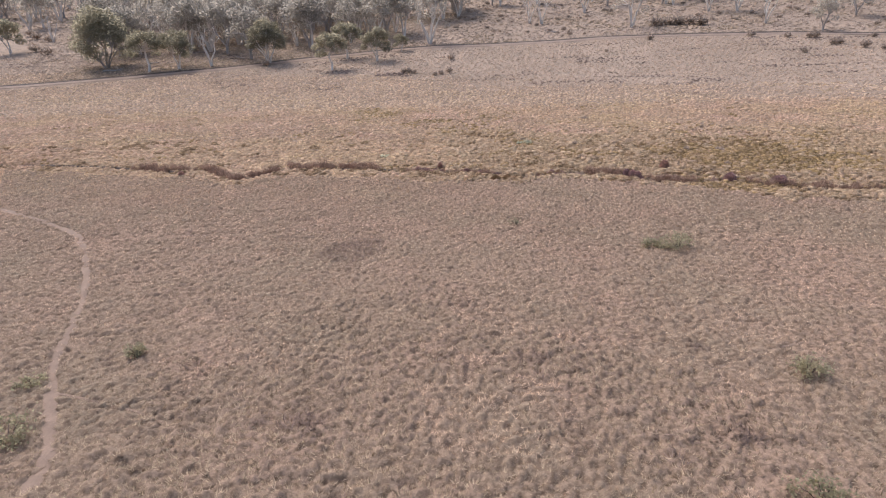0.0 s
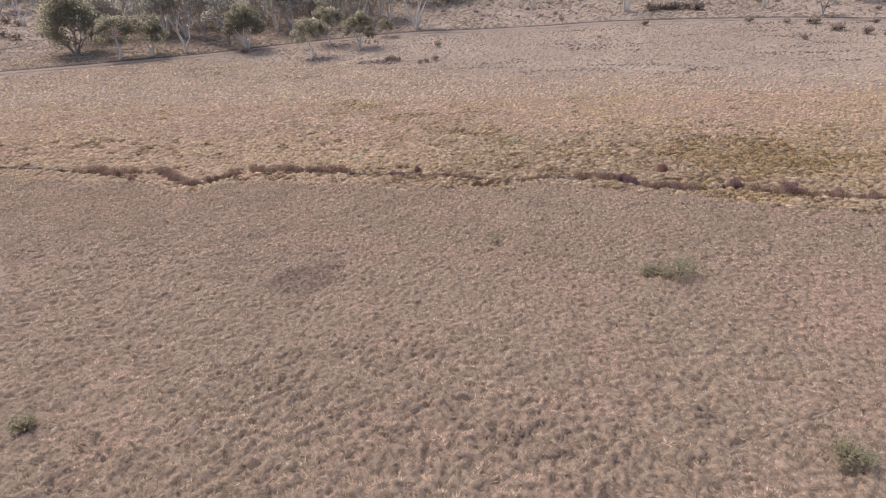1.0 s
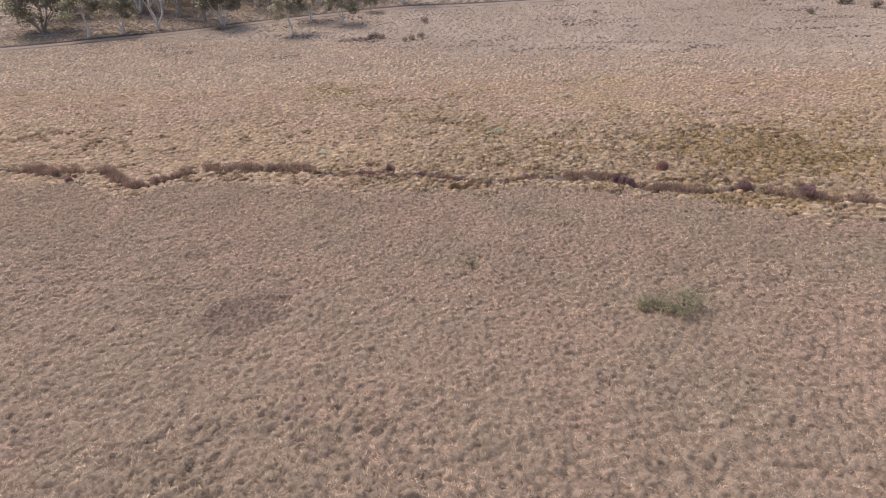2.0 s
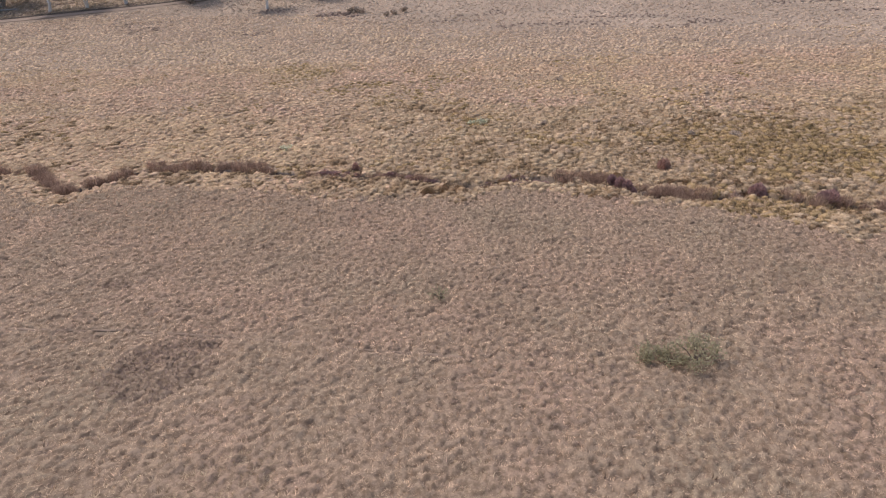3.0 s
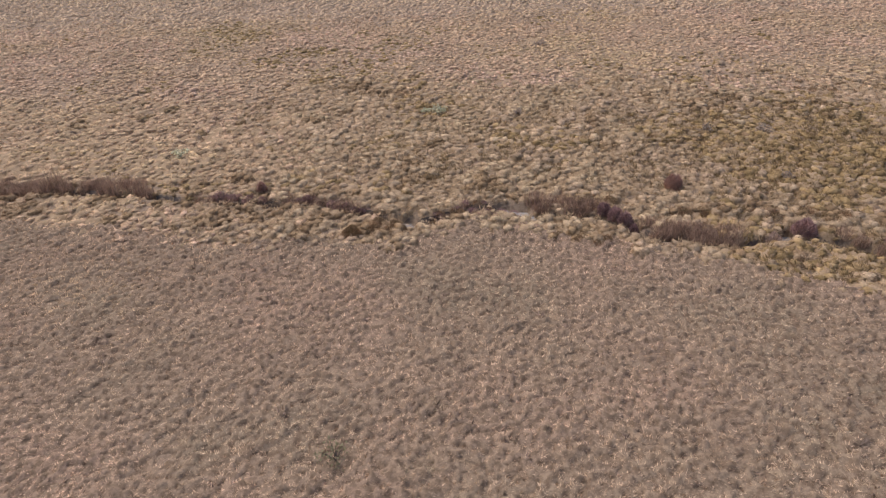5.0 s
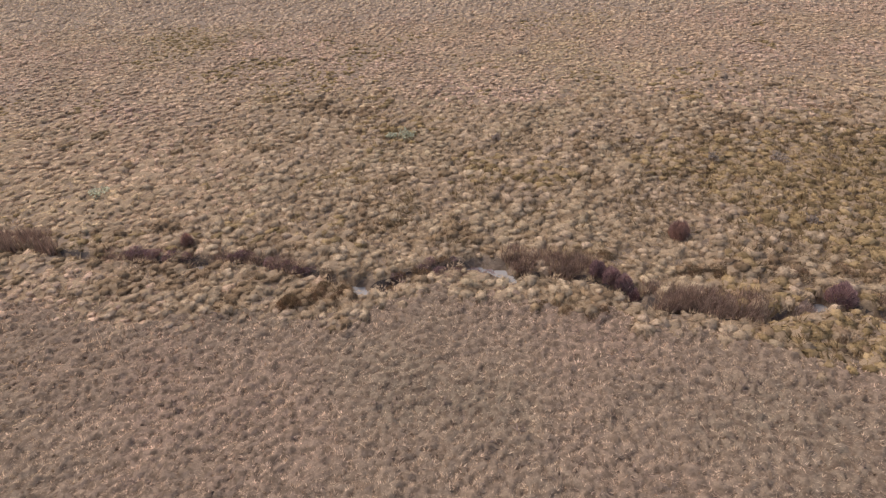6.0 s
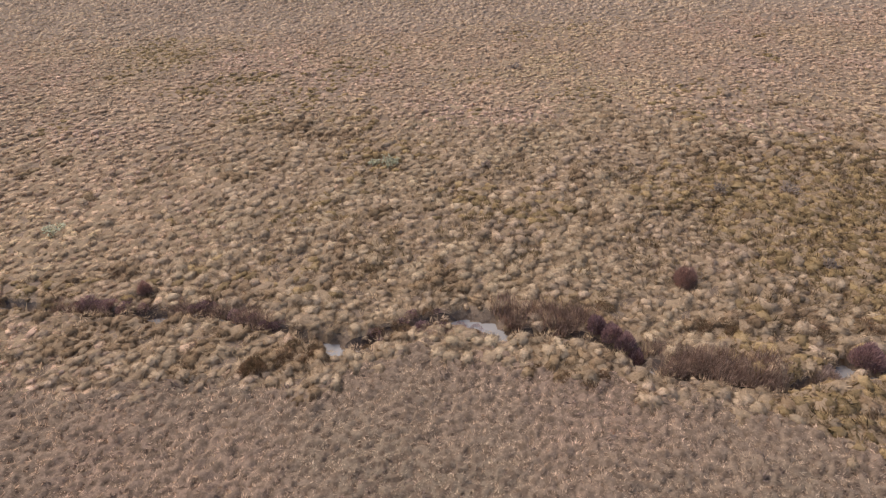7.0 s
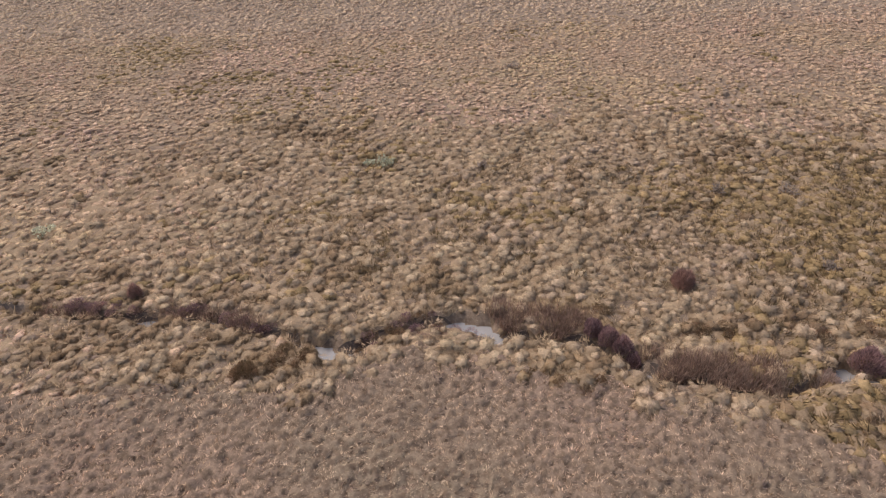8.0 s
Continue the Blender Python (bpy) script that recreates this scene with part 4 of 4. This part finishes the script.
put(leafy_shrub("green_shrub", 0.45, 0.85, 330, 0.12, M_GREEN, 15, "small dark green shrub beside the track"), -16.9, 17.1)
put(leafy_shrub("green_shrub", 0.6, 0.5, 260, 0.12, M_GREEN, 16, "low green shrub beside the track"), -20.4, 14.6)
put(leafy_shrub("green_shrub", 1.1, 0.8, 520, 0.13, M_GREEN, 17, "spreading green shrub beside the track"), -18.6, 10.9)
put(leafy_shrub("green_shrub", 0.72, 0.95, 520, 0.12, M_GREEN, 18, "upright grey-green shrub in dry grass"), 13.2, 15.9)
put(leafy_shrub("green_shrub", 0.85, 0.95, 520, 0.12, M_GREEN, 19, "wide grey-green shrub in dry grass"), 10.1, 8.6)
put(leafy_shrub("pale_shrub", 0.55, 0.6, 300, 0.12, M_PALE, 20, "pale flowering shrub among tussocks"), 4.7, 63.9)
put(leafy_shrub("pale_shrub", 0.3, 0.45, 120, 0.12, M_PALE, 21, "small pale flowering shrub among tussocks"), 3.8, 64.0)
put(leafy_shrub("grey_shrub", 0.5, 0.5, 220, 0.12, M_PALE, 22, "pale grey low shrub among tussocks"), -11.3, 57.9)
for k, (px, py, r) in enumerate(((24.8, 58.9, 0.45), (21.5, 59.2, 0.4), (10.1, 63.0, 0.35), (13.9, 81, 0.6), (23.4, 52.5, 0.35))):
    put(leafy_shrub("heath_shrub", r, 0.5, 200, 0.11, M_HEATH, 30 + k, "low dark heath shrub among olive tussocks"), px, py)

heath = leafy_shrub("hill_shrub", 1.0, 1.3, 300, 0.3, M_HEATH, 40, "dark rounded heath shrub on dry hillside")
tagged(heath, group="shrubs on the hillside")
FARSHRUBS = [(72.3, 171.0, 1.2), (80.5, 167.6, 1.0), (85.5, 166.6, 1.1), (87.5, 167.2, 1.2), (87.3, 157.4, 1.2), (89.0, 157.9, 1.1), (92, 152.7, 1.3), (95, 150, 0.8), (75.6, 147.6, 0.8), (44.9, 169.3, 1.0),
             (30.6, 154.4, 0.5), (-8.5, 151.4, 0.9), (-18.6, 135.2, 0.75), (-17.4, 135.0, 0.9), (-16.0, 134.2, 0.7), (-9.8, 132.6, 0.7), (-8.2, 134.5, 0.8), (-11.1, 131.4, 0.6), (-152.3, 200.5, 1.6), (-158.4, 206.9, 1.6), (-145.1, 196.4, 1.7), (-137.8, 178.9, 1.6), (-130.9, 174.6, 1.8), (-55.3, 148.6, 1.0)]
put(heath, 101.5, 166.0, 0, 0.9)
for px, py, sc in FARSHRUBS:
    repeat(heath, px, py, float(rng.uniform(0, 360)), sc)
for k in range(130):
    px, py = float(rng.uniform(-15, 150)), float(rng.uniform(181, 250))
    repeat(heath, px, py, float(rng.uniform(0, 360)), float(rng.uniform(0.35, 0.95)), 0.05, float(rng.uniform(0.6, 1.0)))
for k in range(9):
    repeat(heath, 52 + 1.7 * k + float(rng.normal(0, 0.5)), 192 + float(rng.normal(0, 1.2)), float(rng.uniform(0, 360)), float(rng.uniform(1.3, 1.9)))


# ---- gum trees ----
def gum_tree(height, spread_r, stems, clumps, leaves, seed, leaf_mat, bark, label, crown_low=0.45, lean=0.3, leaf_size=0.42, fill=0.3):
    """Pale stems that fork into limbs, each ending in a clump of leaves within a domed crown."""
    g = np.random.default_rng(seed)
    ob = tagged(new("gum_tree"), label, "tree", "gum trees at the wood's edge")
    limbs, forks = [], []
    base_r = 0.026 * height / stems ** 0.45 + 0.03
    for k in range(stems):
        a = 2 * math.pi * k / stems + g.normal(0, 0.4)
        out = Vector((math.cos(a), math.sin(a), 0))
        fork = height * crown_low * g.uniform(0.8, 1.25)
        sway = spread_r * lean * (1.0 if stems > 1 else 0.3)
        p = [Vector((0, 0, -0.3)) + out * (0.15 if stems > 1 else 0)]
        for j in range(1, 4):
            p.append(out * sway * (j / 3) ** 1.2 + Vector((g.normal(0, 0.015), g.normal(0, 0.015), 0)) * height + Vector((0, 0, fork * j / 3)))
        limbs.append(tube(p, [base_r * 1.25, base_r, base_r * 0.85, base_r * 0.7], 6))
        forks.append(p[-1])
    centres = []
    for k in range(clumps):
        a = 2.4 * k + g.normal(0, 0.3)
        q = math.sqrt((k + 0.5) / clumps)
        top = crown_low + (1 - crown_low) * math.sqrt(max(0.0, 1 - 0.85 * q * q))
        level = height * (top - (1 - crown_low) * abs(g.normal(0, 0.36)))
        tip = Vector((math.cos(a) * q * spread_r, math.sin(a) * q * spread_r, max(level, height * crown_low * 0.8)))
        start = min(forks, key=lambda w: (w - tip).length)
        mid = start.lerp(tip, 0.55) + Vector((g.normal(0, 0.03), g.normal(0, 0.03), 0.03)) * height
        limbs.append(tube([start, mid, tip], [base_r * 0.5, base_r * 0.3, base_r * 0.1], 5))
        if not leaves:
            for c in range(3):
                e = mid.lerp(tip, 0.3 + 0.3 * c) + Vector((g.normal(0, 0.1), g.normal(0, 0.1), abs(g.normal(0, 0.08)))) * height
                limbs.append(tube([mid.lerp(tip, 0.2 + 0.2 * c), e], [base_r * 0.2, base_r * 0.06], 4))
        centres.append(tip)
    v, f = join(limbs)
    mesh_object("trunk", v, f, bark, ob)
    if leaves:
        per = leaves // clumps
        c, out = [], []
        heart = np.array([0, 0, height * (0.35 + 0.5 * crown_low)])
        for t in centres:
            d = g.normal(0, 1, (per, 3))
            d *= (g.uniform(0.15, 1, (per, 1)) ** 0.5) / np.linalg.norm(d, axis=1)[:, None]
            p = np.array(t) + d * np.array([1.0, 1.0, 0.7]) * fill * spread_r * g.uniform(0.7, 1.25)
            c.append(p)
            out.append(unit(0.22 * unit(d) + 0.4 * unit((p - heart) / spread_r) + np.array([0, 0, 0.9]) + g.normal(0, 0.18, (per, 3))))
        out = np.concatenate(out)
        v, f = leaf_quads(np.concatenate(c), leaf_size, g, 0.8, out)
        mesh_object("crown", v, f, leaf_mat, ob, smooth=True, normals=np.repeat(out, 4, 0))
    return ob


ROUND = gum_tree(11, 4.7, 7, 80, 14000, 1, M_GUMGREEN, M_GREYBARK, "rounded green gum tree with many grey stems", 0.3, 0.7, 0.33, 0.42)
DOMED = gum_tree(10.5, 4.3, 5, 48, 8200, 8, M_GUMGREEN, M_BARK, "domed green gum tree on several pale stems", 0.45, 0.6, 0.34, 0.37)
LOLLY = gum_tree(9.0, 3.7, 1, 30, 4800, 2, M_GUMGREEN, M_BARK, "slender gum tree with pale trunk and small crown", 0.54, 0.3, 0.33, 0.38)
SMALL = gum_tree(8.0, 3.4, 2, 26, 4600, 3, M_GUMGREEN, M_BARK, "small gum tree with a domed olive crown", 0.46, 0.35, 0.32, 0.37)
WHITE = gum_tree(14, 5.0, 5, 26, 1600, 4, M_GUM, M_BARK, "many-stemmed white gum tree with thin crown", 0.42, 0.5, 0.37, 0.36)
BARE = gum_tree(11, 3.6, 3, 9, 0, 5, M_GUM, M_BARK, "leafless dead gum with bare white limbs", 0.4, 0.5)
WOOD = gum_tree(13, 5.2, 3, 36, 1850, 6, M_GUM, M_GREYBARK, "tall grey-green gum tree in the wood", 0.5, 0.45, 0.54, 0.36)
WOOD2 = gum_tree(12, 4.5, 2, 30, 1500, 7, M_GUM, M_BARK, "grey gum tree with pale trunk in the wood", 0.52, 0.4, 0.53, 0.37)
placed = set()


def plant(tree, px, py, scale=1.0, turn=None, tall=1.0):
    turn = float(rng.uniform(0, 360)) if turn is None else turn
    ob = tree if tree.name not in placed else copy_thing(tree, Matrix())
    placed.add(tree.name)
    z = float(ground_height(px, py, False))
    ob.matrix_basis = pose(px, py, z, 0, 0, turn) @ Matrix.Diagonal((scale, scale, scale * tall, 1))


for tree, px, py, sc in ((ROUND, -99, 151.5, 1.3), (LOLLY, -84.4, 145.2, 1.1), (SMALL, -77.9, 148.4, 1.15), (BARE, -70.5, 150.8, 1.0), (DOMED, -55.5, 151.8, 1.0), (LOLLY, -37, 142.4, 0.95), (LOLLY, -35.9, 155.4, 1.0),
                         (SMALL, -27.2, 151.1, 1.0), (SMALL, -22.6, 163.8, 0.55), (WHITE, -15.6, 173.5, 1.05), (WOOD2, -24.6, 187.4, 1.0), (WOOD, -62.7, 158.8, 1.0), (SMALL, -143.9, 176.4, 1.2), (BARE, -142.7, 195.1, 0.9),
                         (BARE, 14.5, 204.2, 0.9), (BARE, 18.5, 202.3, 1.0), (BARE, 35, 222, 1.0), (WHITE, 44.5, 190.8, 1.05), (WHITE, 76.2, 218, 0.9), (WHITE, 84.8, 215.9, 0.9), (BARE, 83.8, 190.4, 1.1), (WOOD, 94.2, 177.5, 0.62),
                         (WOOD, 115, 200.4, 0.75), (WOOD2, -49.2, 171.8, 1.0), (WOOD, -72.3, 167, 1.1), (WOOD2, -84.7, 170.8, 1.1), (WOOD, -104.1, 167.6, 1.0)):
    plant(tree, px, py, sc)
for k in range(165):
    px, py = float(rng.uniform(-140, -8)), float(rng.uniform(166, 238))
    if (px < -108 and py < 198) or py < 178 + 0.12 * px or (px > -30 and py < 195):
        continue
    plant((WOOD, WOOD2, WHITE, WOOD2, BARE, WHITE, WOOD)[k % 7], px, py, float(rng.uniform(0.8, 1.15)))
for k in range(70):
    px, py = float(rng.uniform(-10, 190)), float(rng.uniform(225, 310))
    plant((WOOD, WOOD2, WHITE, BARE)[k % 4], px, py, float(rng.uniform(0.8, 1.15)))
for k in range(36):
    plant((WOOD, WOOD2, WHITE)[k % 3], float(rng.uniform(-240, -128)), float(rng.uniform(208, 300)), float(rng.uniform(0.8, 1.2)))


# ---- fallen timber ----
def fallen_log(length, girth, seed, label):
    """A crooked fallen trunk with a broken stub of a limb, lying along x."""
    g = np.random.default_rng(seed)
    n = 6
    line = [(length * (k / (n - 1) - 0.5), float(g.normal(0, 0.04)) * length, girth * 0.7 + float(abs(g.normal(0, 0.03)))) for k in range(n)]
    pieces = [tube(line, [girth * (1 - 0.6 * k / (n - 1)) for k in range(n)], 7)]
    a = Vector(line[3])
    pieces.append(tube([a, a + Vector((0.25 * length, 0.12 * length, 0.05 * length)), a + Vector((0.38 * length, 0.22 * length, 0.1 * length))], [girth * 0.5, girth * 0.3, girth * 0.1], 5))
    v, f = join(pieces)
    return tagged(mesh_object("fallen_log", v, f, M_GREYBARK, smooth=True), label, "log", "fallen logs by the wood")


LOG = fallen_log(5.0, 0.2, 51, "grey weathered fallen log on dry ground")
put(LOG, -95, 147.5, 20)
for px, py, a, sc in ((-88, 156, 70, 0.8), (-66, 160, 130, 0.9), (-46, 168, 10, 0.8), (-30, 173, 50, 0.7), (20, 187, 160, 0.8), (58, 196, 30, 0.9)):
    repeat(LOG, px, py, a, sc)
